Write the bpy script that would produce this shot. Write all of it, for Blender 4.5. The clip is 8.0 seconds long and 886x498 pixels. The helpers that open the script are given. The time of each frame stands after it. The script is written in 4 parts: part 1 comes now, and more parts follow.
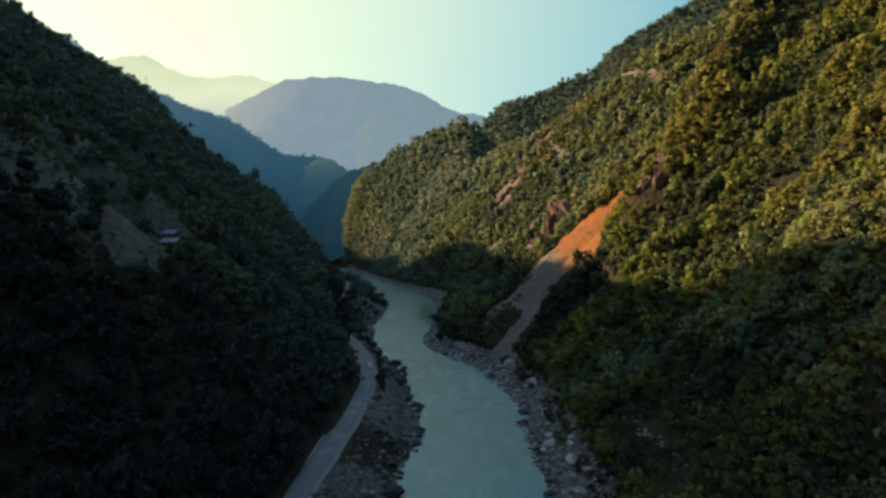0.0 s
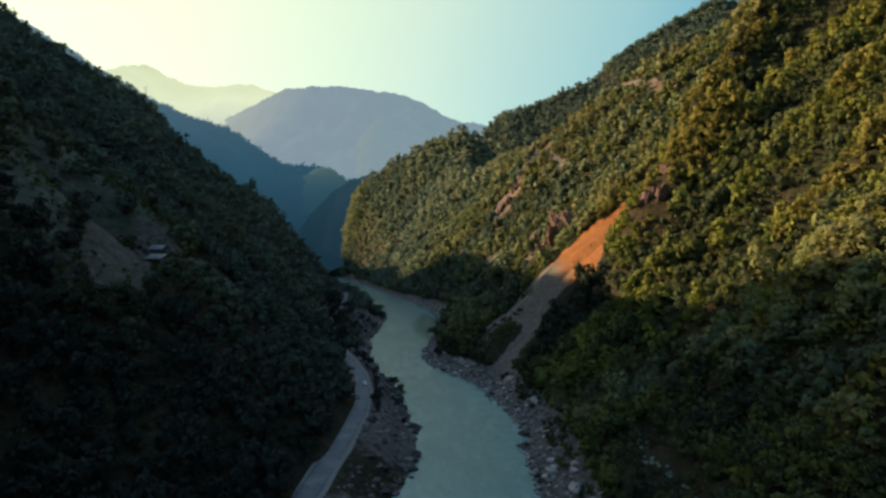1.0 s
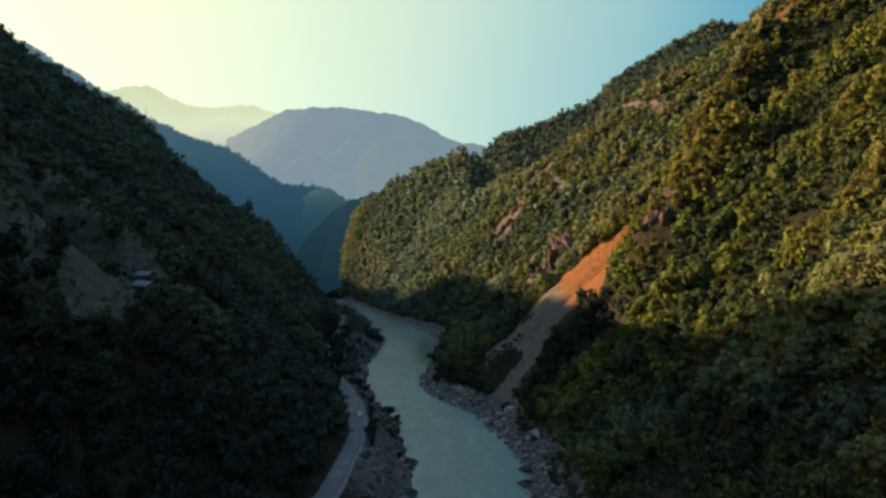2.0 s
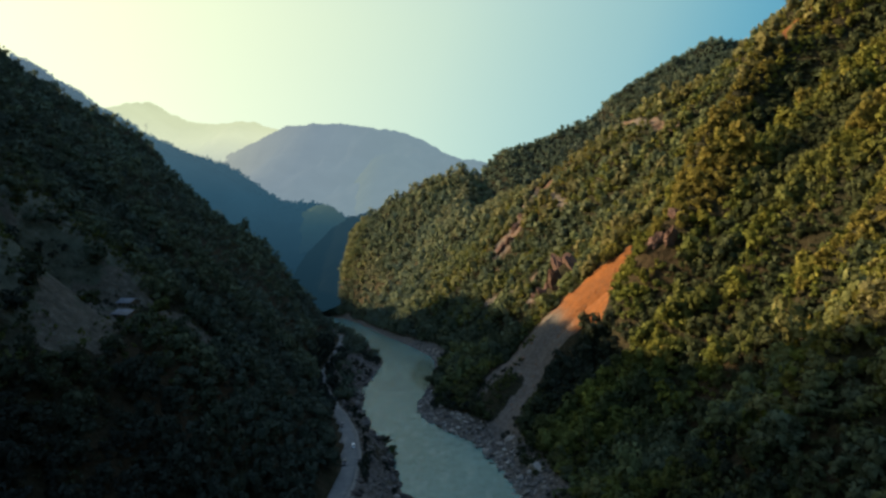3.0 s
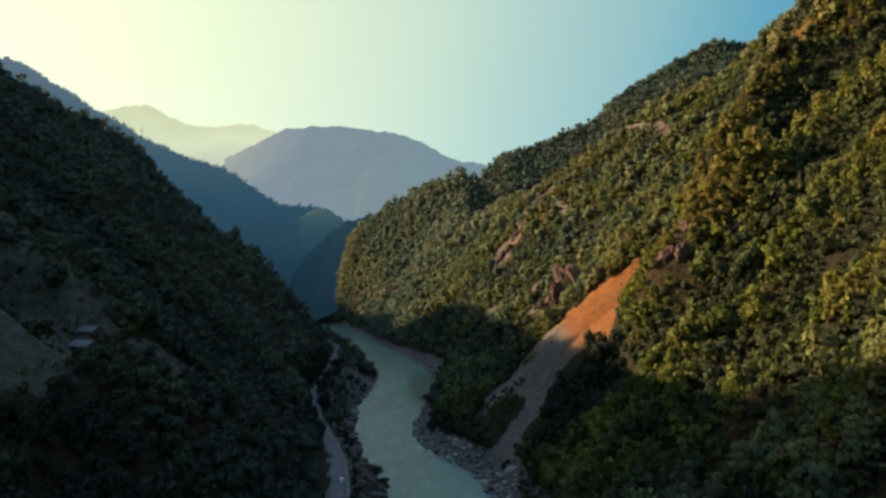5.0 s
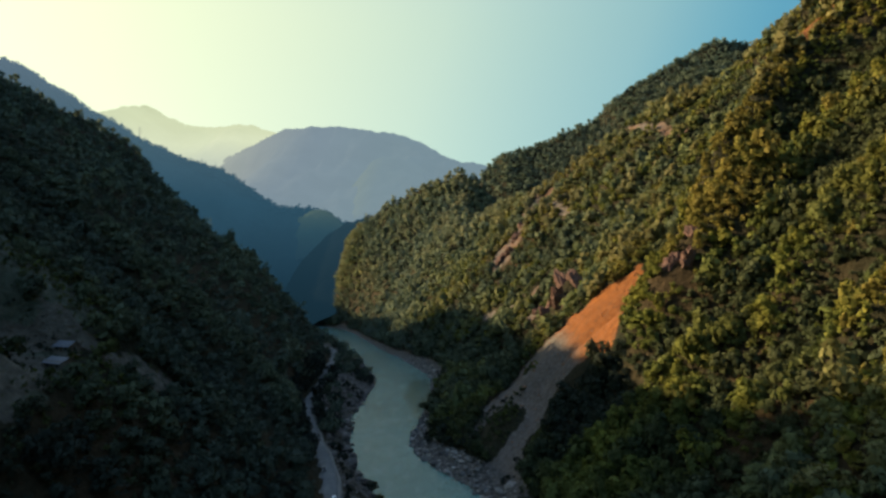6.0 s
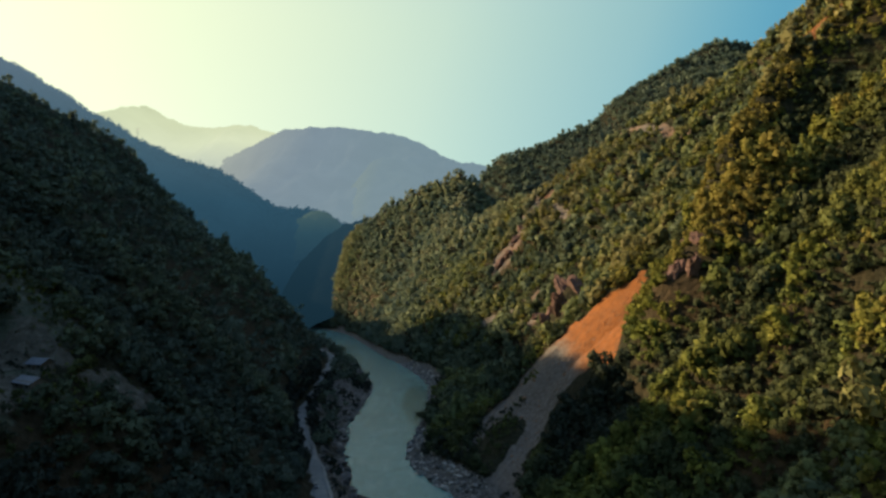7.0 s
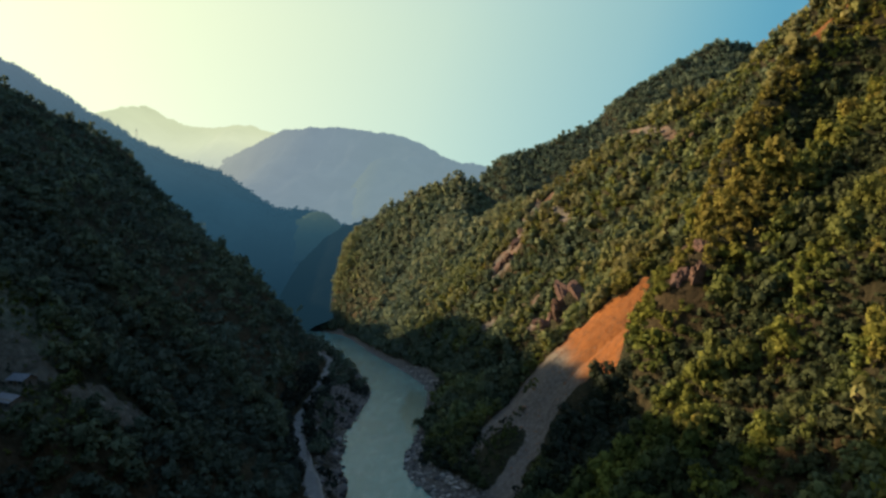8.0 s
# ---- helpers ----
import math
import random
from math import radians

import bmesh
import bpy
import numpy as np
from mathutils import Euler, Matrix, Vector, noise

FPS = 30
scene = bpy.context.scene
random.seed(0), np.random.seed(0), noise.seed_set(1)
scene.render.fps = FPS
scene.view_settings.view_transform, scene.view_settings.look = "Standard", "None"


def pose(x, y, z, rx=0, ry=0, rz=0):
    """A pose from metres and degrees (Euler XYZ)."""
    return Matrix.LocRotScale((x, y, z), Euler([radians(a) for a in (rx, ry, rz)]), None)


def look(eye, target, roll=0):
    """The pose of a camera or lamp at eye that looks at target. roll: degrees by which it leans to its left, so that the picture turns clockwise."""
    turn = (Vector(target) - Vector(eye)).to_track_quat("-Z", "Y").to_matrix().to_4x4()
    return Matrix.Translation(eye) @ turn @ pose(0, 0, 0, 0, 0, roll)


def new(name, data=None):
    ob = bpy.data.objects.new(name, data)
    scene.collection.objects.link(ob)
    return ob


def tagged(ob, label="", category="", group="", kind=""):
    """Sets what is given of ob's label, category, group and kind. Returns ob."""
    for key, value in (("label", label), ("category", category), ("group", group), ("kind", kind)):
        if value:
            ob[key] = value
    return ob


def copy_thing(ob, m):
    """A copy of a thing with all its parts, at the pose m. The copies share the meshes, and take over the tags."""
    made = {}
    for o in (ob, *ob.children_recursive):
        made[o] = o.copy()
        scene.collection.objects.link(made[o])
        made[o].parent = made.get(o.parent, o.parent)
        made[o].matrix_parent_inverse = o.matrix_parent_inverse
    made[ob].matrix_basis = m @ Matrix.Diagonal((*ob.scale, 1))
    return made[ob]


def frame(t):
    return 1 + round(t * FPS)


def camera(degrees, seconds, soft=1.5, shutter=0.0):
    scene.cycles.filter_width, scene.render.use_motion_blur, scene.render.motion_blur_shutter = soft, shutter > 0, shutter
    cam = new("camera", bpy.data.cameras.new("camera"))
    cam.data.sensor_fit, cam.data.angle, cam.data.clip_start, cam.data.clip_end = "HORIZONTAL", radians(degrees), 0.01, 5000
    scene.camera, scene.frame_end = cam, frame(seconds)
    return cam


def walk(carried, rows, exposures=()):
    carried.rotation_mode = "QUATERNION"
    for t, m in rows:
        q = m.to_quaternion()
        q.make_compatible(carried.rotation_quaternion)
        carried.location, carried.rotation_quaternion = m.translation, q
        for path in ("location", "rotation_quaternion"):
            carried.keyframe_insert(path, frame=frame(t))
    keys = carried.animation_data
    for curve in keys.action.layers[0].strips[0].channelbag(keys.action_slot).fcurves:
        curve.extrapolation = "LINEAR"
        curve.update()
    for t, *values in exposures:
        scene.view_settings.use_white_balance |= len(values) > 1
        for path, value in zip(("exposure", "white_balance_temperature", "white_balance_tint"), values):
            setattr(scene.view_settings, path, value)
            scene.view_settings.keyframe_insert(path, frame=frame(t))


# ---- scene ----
cam = camera(71.6, 8.0, soft=2.7)
METRES, EYE, TILT, LEAN, TURN = 80.0, 78.0, -2.0, 0.0, 0.0
ROWS = [
    (0.0, 0.0, 0.0, 0.0, 0.0, 0.0, -0.0),
    (0.5, 0.0065, 0.0522, 0.0186, 0.02, 0.02, 0.01),
    (1.0, 0.0143, 0.1064, 0.0368, 0.03, 0.78, 0.01),
    (1.5, 0.0187, 0.1615, 0.0516, -0.0, 1.7, -0.06),
    (3.0, 0.0393, 0.343, 0.1228, 0.03, 4.08, -0.07),
    (3.5, 0.044, 0.4024, 0.1519, 0.04, 4.24, 0.01),
    (4.0, 0.0505, 0.4654, 0.174, 0.05, 4.24, 0.01),
    (4.5, 0.0579, 0.5284, 0.1985, 0.05, 4.25, 0.03),
    (6.0, 0.0798, 0.7153, 0.2724, 0.03, 4.27, 0.08),
    (6.5, 0.0884, 0.7792, 0.2968, 0.02, 4.28, 0.11),
    (7.0, 0.0976, 0.8425, 0.3234, 0.02, 4.29, 0.1),
    (7.5, 0.1047, 0.8886, 0.3496, 0.03, 4.29, 0.08),
    (8.0, 0.1097, 0.9179, 0.3721, 0.03, 4.28, 0.07),
]
walk(cam, [(t, pose(0, 0, EYE, TILT, LEAN, TURN) @ pose(METRES * x, METRES * y, METRES * z, 90 + pitch, roll, yaw)) for t, x, y, z, yaw, pitch, roll in ROWS],
     exposures=[(0.0, 1.45), (0.6, 1.45), (1.5, 1.39), (3.0, 1.32), (8.0, 1.28)])

# ---------------------------------------------------------------- light
SUN_LEFT, SUN_UP = 68.0, 24.4          # degrees to the left of straight ahead, and above the horizon
to_sun = Vector((-math.sin(radians(SUN_LEFT)) * math.cos(radians(SUN_UP)), math.cos(radians(SUN_LEFT)) * math.cos(radians(SUN_UP)), math.sin(radians(SUN_UP))))
sun = new("sun", bpy.data.lights.new("sun", "SUN"))
sun.matrix_world = look(to_sun * 1000, (0, 0, 0))
sun.data.energy, sun.data.angle, sun.data.color = 4.75, radians(0.6), (1.0, 0.77, 0.47)

SKY_HAZE = ((0.0, (0.02, 0.10, 0.19)), (0.52, (0.022, 0.17, 0.235)), (0.60, (0.135, 0.255, 0.25)), (0.735, (0.275, 0.37, 0.285)), (0.93, (0.53, 0.535, 0.265)))
world = bpy.data.worlds.new("world")
scene.world = world
world.use_nodes = True
wn, wl = world.node_tree.nodes, world.node_tree.links
wn.clear()
sky = wn.new("ShaderNodeTexSky")
sky.sky_type, sky.sun_disc = "NISHITA", False
sky.sun_elevation, sky.sun_rotation = radians(SUN_UP), radians(-SUN_LEFT)
sky.air_density, sky.dust_density, sky.ozone_density = 1.0, 2.0, 1.5
back = wn.new("ShaderNodeBackground")
back.inputs["Strength"].default_value = 0.0703
wout = wn.new("ShaderNodeOutputWorld")
# the haze of the valley air: pale and warm towards the sun, clear blue-green away from it
geo = wn.new("ShaderNodeTexCoord")
dot = wn.new("ShaderNodeVectorMath")
dot.operation = "DOT_PRODUCT"
dot.inputs[1].default_value = to_sun
wl.new(geo.outputs["Generated"], dot.inputs[0])
haze = wn.new("ShaderNodeValToRGB")
while len(haze.color_ramp.elements) < 5:
    haze.color_ramp.elements.new(0.5)
for element, (place_, colour_) in zip(haze.color_ramp.elements, SKY_HAZE):
    element.position, element.color = place_, (*colour_, 1)
haze.color_ramp.interpolation = "B_SPLINE"
half_dot = wn.new("ShaderNodeMath")
half_dot.operation = "MULTIPLY_ADD"
half_dot.inputs[1].default_value, half_dot.inputs[2].default_value = 0.5, 0.5
wl.new(dot.outputs["Value"], half_dot.inputs[0])
wl.new(half_dot.outputs["Value"], haze.inputs["Fac"])
bright = wn.new("ShaderNodeVectorMath")
bright.operation = "SCALE"
bright.inputs["Scale"].default_value = 10.0
rise = wn.new("ShaderNodeSeparateXYZ")
wl.new(geo.outputs["Generated"], rise.inputs["Vector"])
high_up = wn.new("ShaderNodeMapRange")
high_up.interpolation_type = "SMOOTHSTEP"
high_up.inputs["From Min"].default_value, high_up.inputs["From Max"].default_value = 0.36, 0.85
wl.new(rise.outputs["Z"], high_up.inputs["Value"])
dome = wn.new("ShaderNodeMix")
dome.data_type = "RGBA"
dome.inputs["B"].default_value = (0.144, 0.243, 0.425, 1)
wl.new(high_up.outputs["Result"], dome.inputs["Factor"])
wl.new(haze.outputs["Color"], dome.inputs["A"])
wl.new(dome.outputs["Result"], bright.inputs[0])
total = wn.new("ShaderNodeMix")
total.data_type, total.blend_type = "RGBA", "ADD"
total.inputs["Factor"].default_value = 1.0
thin = wn.new("ShaderNodeVectorMath")
thin.operation = "SCALE"
thin.inputs["Scale"].default_value = 0.25
wl.new(sky.outputs["Color"], thin.inputs[0])
wl.new(thin.outputs["Vector"], total.inputs["A"])
wl.new(bright.outputs["Vector"], total.inputs["B"])
wl.new(total.outputs["Result"], back.inputs["Color"])
wl.new(back.outputs["Background"], wout.inputs["Surface"])


# ---------------------------------------------------------------- materials
class Mat:
    """A short way to write node materials."""

    def __init__(self, name):
        self.m = bpy.data.materials.new(name)
        self.m.use_nodes = True
        self.n, self.l = self.m.node_tree.nodes, self.m.node_tree.links
        self.n.clear()
        self.out = self.n.new("ShaderNodeOutputMaterial")
        self.coord = None

    def place(self):
        if self.coord is None:
            self.coord = self.n.new("ShaderNodeNewGeometry").outputs["Position"]
        return self.coord

    def noise(self, scale, detail=4.0, rough=0.55, stretch=None):
        nd = self.n.new("ShaderNodeTexNoise")
        nd.inputs["Scale"].default_value, nd.inputs["Detail"].default_value, nd.inputs["Roughness"].default_value = scale, detail, rough
        src = self.place()
        if stretch:
            mp = self.n.new("ShaderNodeVectorMath")
            mp.operation = "MULTIPLY"
            mp.inputs[1].default_value = stretch
            self.l.new(src, mp.inputs[0])
            src = mp.outputs["Vector"]
        self.l.new(src, nd.inputs["Vector"])
        return nd.outputs["Fac"]

    def attr(self, name):
        a = self.n.new("ShaderNodeAttribute")
        a.attribute_name = name
        return a.outputs["Fac"]

    def step(self, value, low, high):
        r = self.n.new("ShaderNodeMapRange")
        r.interpolation_type = "SMOOTHSTEP"
        r.inputs["From Min"].default_value, r.inputs["From Max"].default_value = low, high
        self.l.new(value, r.inputs["Value"])
        return r.outputs["Result"]

    def ramp(self, value, *stops):
        r = self.n.new("ShaderNodeValToRGB")
        while len(r.color_ramp.elements) < len(stops):
            r.color_ramp.elements.new(0.5)
        for e, (p, c) in zip(r.color_ramp.elements, stops):
            e.position, e.color = p, (*c, 1)
        self.l.new(value, r.inputs["Fac"])
        return r.outputs["Color"]

    def mix(self, fac, a, b, blend="MIX"):
        x = self.n.new("ShaderNodeMix")
        x.data_type, x.blend_type = "RGBA", blend
        for socket, v in (("Factor", fac), ("A", a), ("B", b)):
            if isinstance(v, (int, float)):
                x.inputs[socket].default_value = v
            elif isinstance(v, tuple):
                x.inputs[socket].default_value = (*v, 1)
            else:
                self.l.new(v, x.inputs[socket])
        return x.outputs["Result"]

    def maths(self, op, a, b=0.0):
        x = self.n.new("ShaderNodeMath")
        x.operation = op
        for i, v in enumerate((a, b)):
            if isinstance(v, (int, float)):
                x.inputs[i].default_value = v
            else:
                self.l.new(v, x.inputs[i])
        return x.outputs["Value"]

    def bump(self, height, strength, distance):
        b = self.n.new("ShaderNodeBump")
        b.inputs["Strength"].default_value, b.inputs["Distance"].default_value = strength, distance
        self.l.new(height, b.inputs["Height"])
        return b.outputs["Normal"]

    def surface(self, colour, rough=0.9, metal=0.0, normal=None, spec=0.3):
        p = self.n.new("ShaderNodeBsdfPrincipled")
        if isinstance(colour, tuple):
            p.inputs["Base Color"].default_value = (*colour, 1)
        else:
            self.l.new(colour, p.inputs["Base Color"])
        p.inputs["Metallic"].default_value, p.inputs["Specular IOR Level"].default_value = metal, spec
        if isinstance(rough, (int, float)):
            p.inputs["Roughness"].default_value = rough
        else:
            self.l.new(rough, p.inputs["Roughness"])
        if normal is not None:
            self.l.new(normal, p.inputs["Normal"])
        self.l.new(p.outputs["BSDF"], self.out.inputs["Surface"])
        return self.m


def ground_material():
    m = Mat("hillside_ground")
    big, mid, fine = m.noise(0.012, 5), m.noise(0.08, 5), m.noise(0.9, 4)
    grass = m.ramp(mid, (0.3, (0.018, 0.019, 0.010)), (0.55, (0.030, 0.028, 0.014)), (0.75, (0.050, 0.038, 0.019)))
    grass = m.mix(m.step(big, 0.45, 0.7), grass, (0.050, 0.034, 0.017))
    grass = m.mix(m.maths("MULTIPLY", m.step(m.noise(0.45, 4, 0.6), 0.62, 0.38), 0.55), grass, m.mix(1.0, grass, (0.35, 0.4, 0.35), "MULTIPLY"))
    soil = m.ramp(m.noise(0.25, 6, 0.65), (0.3, (0.130, 0.052, 0.018)), (0.5, (0.195, 0.070, 0.020)), (0.72, (0.235, 0.092, 0.030)))
    streak = m.noise(0.22, 5, 0.6, (1.0, 1.6, 0.25))
    soil = m.mix(m.maths("MULTIPLY", m.step(streak, 0.45, 0.7), 0.6), soil, (0.13, 0.066, 0.034))
    soil = m.mix(m.maths("MULTIPLY", m.step(m.noise(0.035, 4), 0.5, 0.62), 0.6), soil, (0.225, 0.080, 0.020))
    rock = m.ramp(m.noise(0.5, 7, 0.7), (0.3, (0.035, 0.032, 0.028)), (0.52, (0.095, 0.085, 0.075)), (0.75, (0.20, 0.175, 0.15)))
    soil = m.mix(m.step(m.maths("ADD", m.attr("debris"), m.maths("MULTIPLY", m.maths("SUBTRACT", m.noise(0.1, 5), 0.5), 0.5)), 0.3, 0.8), soil, m.ramp(m.noise(0.4, 6, 0.65), (0.3, (0.080, 0.066, 0.054)), (0.7, (0.155, 0.132, 0.110))))
    edge = m.maths("ADD", m.attr("bare"), m.maths("MULTIPLY", m.maths("SUBTRACT", m.noise(0.15, 5, 0.65), 0.5), 0.9))
    c = m.mix(m.step(edge, 0.42, 0.56), grass, soil)
    edge2 = m.maths("ADD", m.attr("stony"), m.maths("MULTIPLY", m.maths("SUBTRACT", m.noise(0.2, 5, 0.65), 0.5), 0.9))
    c = m.mix(m.step(edge2, 0.4, 0.6), c, rock)
    trod = m.ramp(m.noise(0.3, 6, 0.65), (0.3, (0.055, 0.050, 0.038)), (0.55, (0.100, 0.090, 0.068)), (0.75, (0.175, 0.158, 0.122)))
    meadow = m.ramp(m.noise(0.2, 6, 0.65), (0.3, (0.040, 0.049, 0.032)), (0.55, (0.080, 0.088, 0.060)), (0.75, (0.140, 0.134, 0.104)))
    c = m.mix(m.step(m.maths("ADD", m.attr("meadow"), m.maths("MULTIPLY", m.maths("SUBTRACT", m.noise(0.07, 6, 0.7), 0.5), 1.4)), 0.35, 0.65), c, meadow)
    edge3 = m.maths("ADD", m.attr("cleared"), m.maths("MULTIPLY", m.maths("SUBTRACT", m.noise(0.12, 6, 0.7), 0.5), 1.8))
    c = m.mix(m.step(edge3, 0.42, 0.6), c, trod)
    h = m.maths("ADD", m.maths("MULTIPLY", m.noise(0.35, 6, 0.65), 2.0), m.maths("MULTIPLY", fine, 0.5))
    return m.surface(c, 0.95, 0, m.bump(h, 0.9, 1.3), 0.1)


def foliage_material(name, single):
    """Leaves; hue comes from the object (single trees) or from the tint of each joined tree, which also carries painted
    shade.
    """
    m = Mat(name)
    if single:
        tint = m.maths("MULTIPLY_ADD", m.n.new("ShaderNodeObjectInfo").outputs["Random"], 0.42)
        tint.node.inputs[2].default_value = 0.14
    else:
        tint = m.attr("tint")
    island = m.n.new("ShaderNodeNewGeometry").outputs["Random Per Island"]
    # the lowest stops serve trees whose tint is lowered to paint shade
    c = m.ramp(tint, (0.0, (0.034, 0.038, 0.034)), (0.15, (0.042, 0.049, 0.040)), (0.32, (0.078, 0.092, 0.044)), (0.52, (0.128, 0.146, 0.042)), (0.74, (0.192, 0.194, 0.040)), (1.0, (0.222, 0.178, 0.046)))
    c = m.mix(m.maths("MULTIPLY", m.step(m.noise(0.02, 3), 0.4, 0.65), m.maths("MULTIPLY", m.step(tint, 0.15, 0.45), 0.35)), c, (0.140, 0.118, 0.045))
    # haze painted into the leaf colour: paler, greyer, with less contrast
    haze_veil = m.attr("haze_veil")
    c = m.mix(m.maths("MULTIPLY", haze_veil, 0.85), c, m.ramp(m.maths("ADD", m.maths("MULTIPLY", m.noise(0.05, 4, 0.6), 0.75), m.maths("MULTIPLY", tint, 0.4)), (0.3, (0.118, 0.150, 0.118)), (0.55, (0.170, 0.205, 0.136)), (0.75, (0.225, 0.225, 0.145))))
    dark = m.mix(1.0, c, m.mix(haze_veil, (0.42, 0.46, 0.42), (0.74, 0.78, 0.78)), "MULTIPLY")
    c = m.mix(island, dark, c)
    d = m.n.new("ShaderNodeBsdfDiffuse")
    t = m.n.new("ShaderNodeBsdfTranslucent")
    s = m.n.new("ShaderNodeMixShader")
    s.inputs["Fac"].default_value = 0.3
    m.l.new(c, d.inputs["Color"])
    m.l.new(c, t.inputs["Color"])
    m.l.new(d.outputs["BSDF"], s.inputs[1])
    m.l.new(t.outputs["BSDF"], s.inputs[2])
    m.l.new(s.outputs["Shader"], m.out.inputs["Surface"])
    return m.m


def bark_material():
    m = Mat("bark")
    return m.surface(m.ramp(m.noise(2.0, 5), (0.3, (0.05, 0.04, 0.03)), (0.7, (0.14, 0.11, 0.08))), 0.95, spec=0.1)


def water_material():
    m = Mat("silty_river_water")
    silt = m.ramp(m.noise(0.02, 4, 0.6, (1.0, 0.45, 1.0)), (0.35, (0.042, 0.118, 0.112)), (0.6, (0.060, 0.150, 0.142)), (0.75, (0.083, 0.180, 0.168)))
    streaks = m.noise(0.16, 5, 0.65, (1.0, 0.3, 1.0))
    silt = m.mix(m.maths("MULTIPLY", m.step(streaks, 0.48, 0.72), 0.45), silt, (0.145, 0.22, 0.20))
    foam = m.maths("MULTIPLY", m.step(m.noise(0.7, 5, 0.7, (1.0, 0.5, 1.0)), 0.62, 0.72), m.step(m.noise(0.035, 3), 0.48, 0.62))
    silt = m.mix(m.maths("MULTIPLY", foam, 0.6), silt, (0.30, 0.36, 0.34))
    h = m.maths("ADD", m.maths("MULTIPLY", m.noise(0.22, 5, 0.65, (1.0, 0.6, 1.0)), 1.0), m.maths("MULTIPLY", m.noise(1.4, 3), 0.3))
    # smooth eddy; the lit hillside's reflection is put into its green
    calm = m.step(m.maths("ADD", m.attr("calm"), m.maths("MULTIPLY", m.maths("SUBTRACT", m.noise(0.09, 4, 0.6, (1.0, 0.4, 1.0)), 0.5), 0.9)), 0.2, 0.85)
    silt = m.mix(m.maths("MULTIPLY", calm, 0.6), silt, (0.052, 0.092, 0.066))
    rough = m.maths("SUBTRACT", 0.26, m.maths("MULTIPLY", calm, 0.14))
    return m.surface(silt, rough, 0, m.bump(h, 0.7, 0.7), 0.36)


def rock_material(name="river_rock", shade=1.0):
    m = Mat(name)
    rnd = m.n.new("ShaderNodeObjectInfo").outputs["Random"]
    isl = m.n.new("ShaderNodeNewGeometry").outputs["Random Per Island"]
    pick = m.maths("FRACT", m.maths("ADD", rnd, isl))
    c = m.ramp(pick, *((at, tuple(shade * v for v in colour)) for at, colour in ((0.0, (0.035, 0.033, 0.032)), (0.45, (0.11, 0.10, 0.092)), (0.8, (0.22, 0.195, 0.17)), (1.0, (0.36, 0.32, 0.28)))))
    c = m.mix(m.maths("MULTIPLY", m.step(m.noise(1.2, 6, 0.7), 0.45, 0.7), 0.5), c, (0.10, 0.09, 0.08))
    return m.surface(c, 0.9, 0, m.bump(m.noise(1.5, 6, 0.7), 0.7, 0.3), 0.25)


def asphalt_material():
    m = Mat("worn_asphalt")
    c = m.ramp(m.noise(0.35, 6, 0.65), (0.3, (0.075, 0.078, 0.078)), (0.7, (0.125, 0.126, 0.122)))
    c = m.mix(m.step(m.noise(0.1, 3), 0.5, 0.7), c, (0.15, 0.145, 0.135))
    return m.surface(c, 0.85, 0, m.bump(m.noise(4.0, 4), 0.3, 0.05), 0.3)


def plain_material(name, colour, rough=0.7, metal=0.0, vary=0.25):
    m = Mat(name)
    lo, hi = tuple(v * (1 - vary) for v in colour), tuple(min(1.0, v * (1 + vary)) for v in colour)
    return m.surface(m.ramp(m.noise(1.3, 5, 0.65), (0.3, lo), (0.7, hi)), rough, metal, m.bump(m.noise(5.0, 3), 0.2, 0.03))


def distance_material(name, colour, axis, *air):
    """Mountains kilometres off: their own dark tone, and haze painted as emission, which changes along one axis
    (metres).
    """
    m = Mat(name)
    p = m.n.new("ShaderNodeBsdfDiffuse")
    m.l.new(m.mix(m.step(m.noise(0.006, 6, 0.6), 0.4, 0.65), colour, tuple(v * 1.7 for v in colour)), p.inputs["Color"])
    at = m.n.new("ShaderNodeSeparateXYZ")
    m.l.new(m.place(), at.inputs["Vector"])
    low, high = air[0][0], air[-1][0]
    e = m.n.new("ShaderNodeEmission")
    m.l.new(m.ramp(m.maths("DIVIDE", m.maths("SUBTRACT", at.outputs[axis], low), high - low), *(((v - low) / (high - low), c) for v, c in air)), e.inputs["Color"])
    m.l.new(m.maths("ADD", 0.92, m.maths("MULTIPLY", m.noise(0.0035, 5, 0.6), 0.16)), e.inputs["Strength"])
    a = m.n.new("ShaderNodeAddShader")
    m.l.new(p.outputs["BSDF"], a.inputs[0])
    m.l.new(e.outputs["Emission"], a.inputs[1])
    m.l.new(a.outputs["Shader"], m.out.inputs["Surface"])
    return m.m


GROUND, BARK, WATER, ROCK, ASPHALT = ground_material(), bark_material(), water_material(), rock_material(), asphalt_material()
BROWN_ROCK, WET_ROCK = rock_material("brown_bank_rock", 0.6), rock_material("wet_river_rock", 0.22)
LEAVES, LEAVES_ONE = foliage_material("leaves_of_the_wood", False), foliage_material("leaves_of_a_tree", True)


# ---------------------------------------------------------------- helpers for shapes
def hashed(i, j, seed):
    h = (i.astype(np.int64) * 374761393 + j.astype(np.int64) * 668265263 + seed * 974634777) & 0xFFFFFFFF
    h = ((h ^ (h >> 13)) * 1274126177) & 0xFFFFFFFF
    return ((h ^ (h >> 16)) & 0xFFFF) / 65535.0


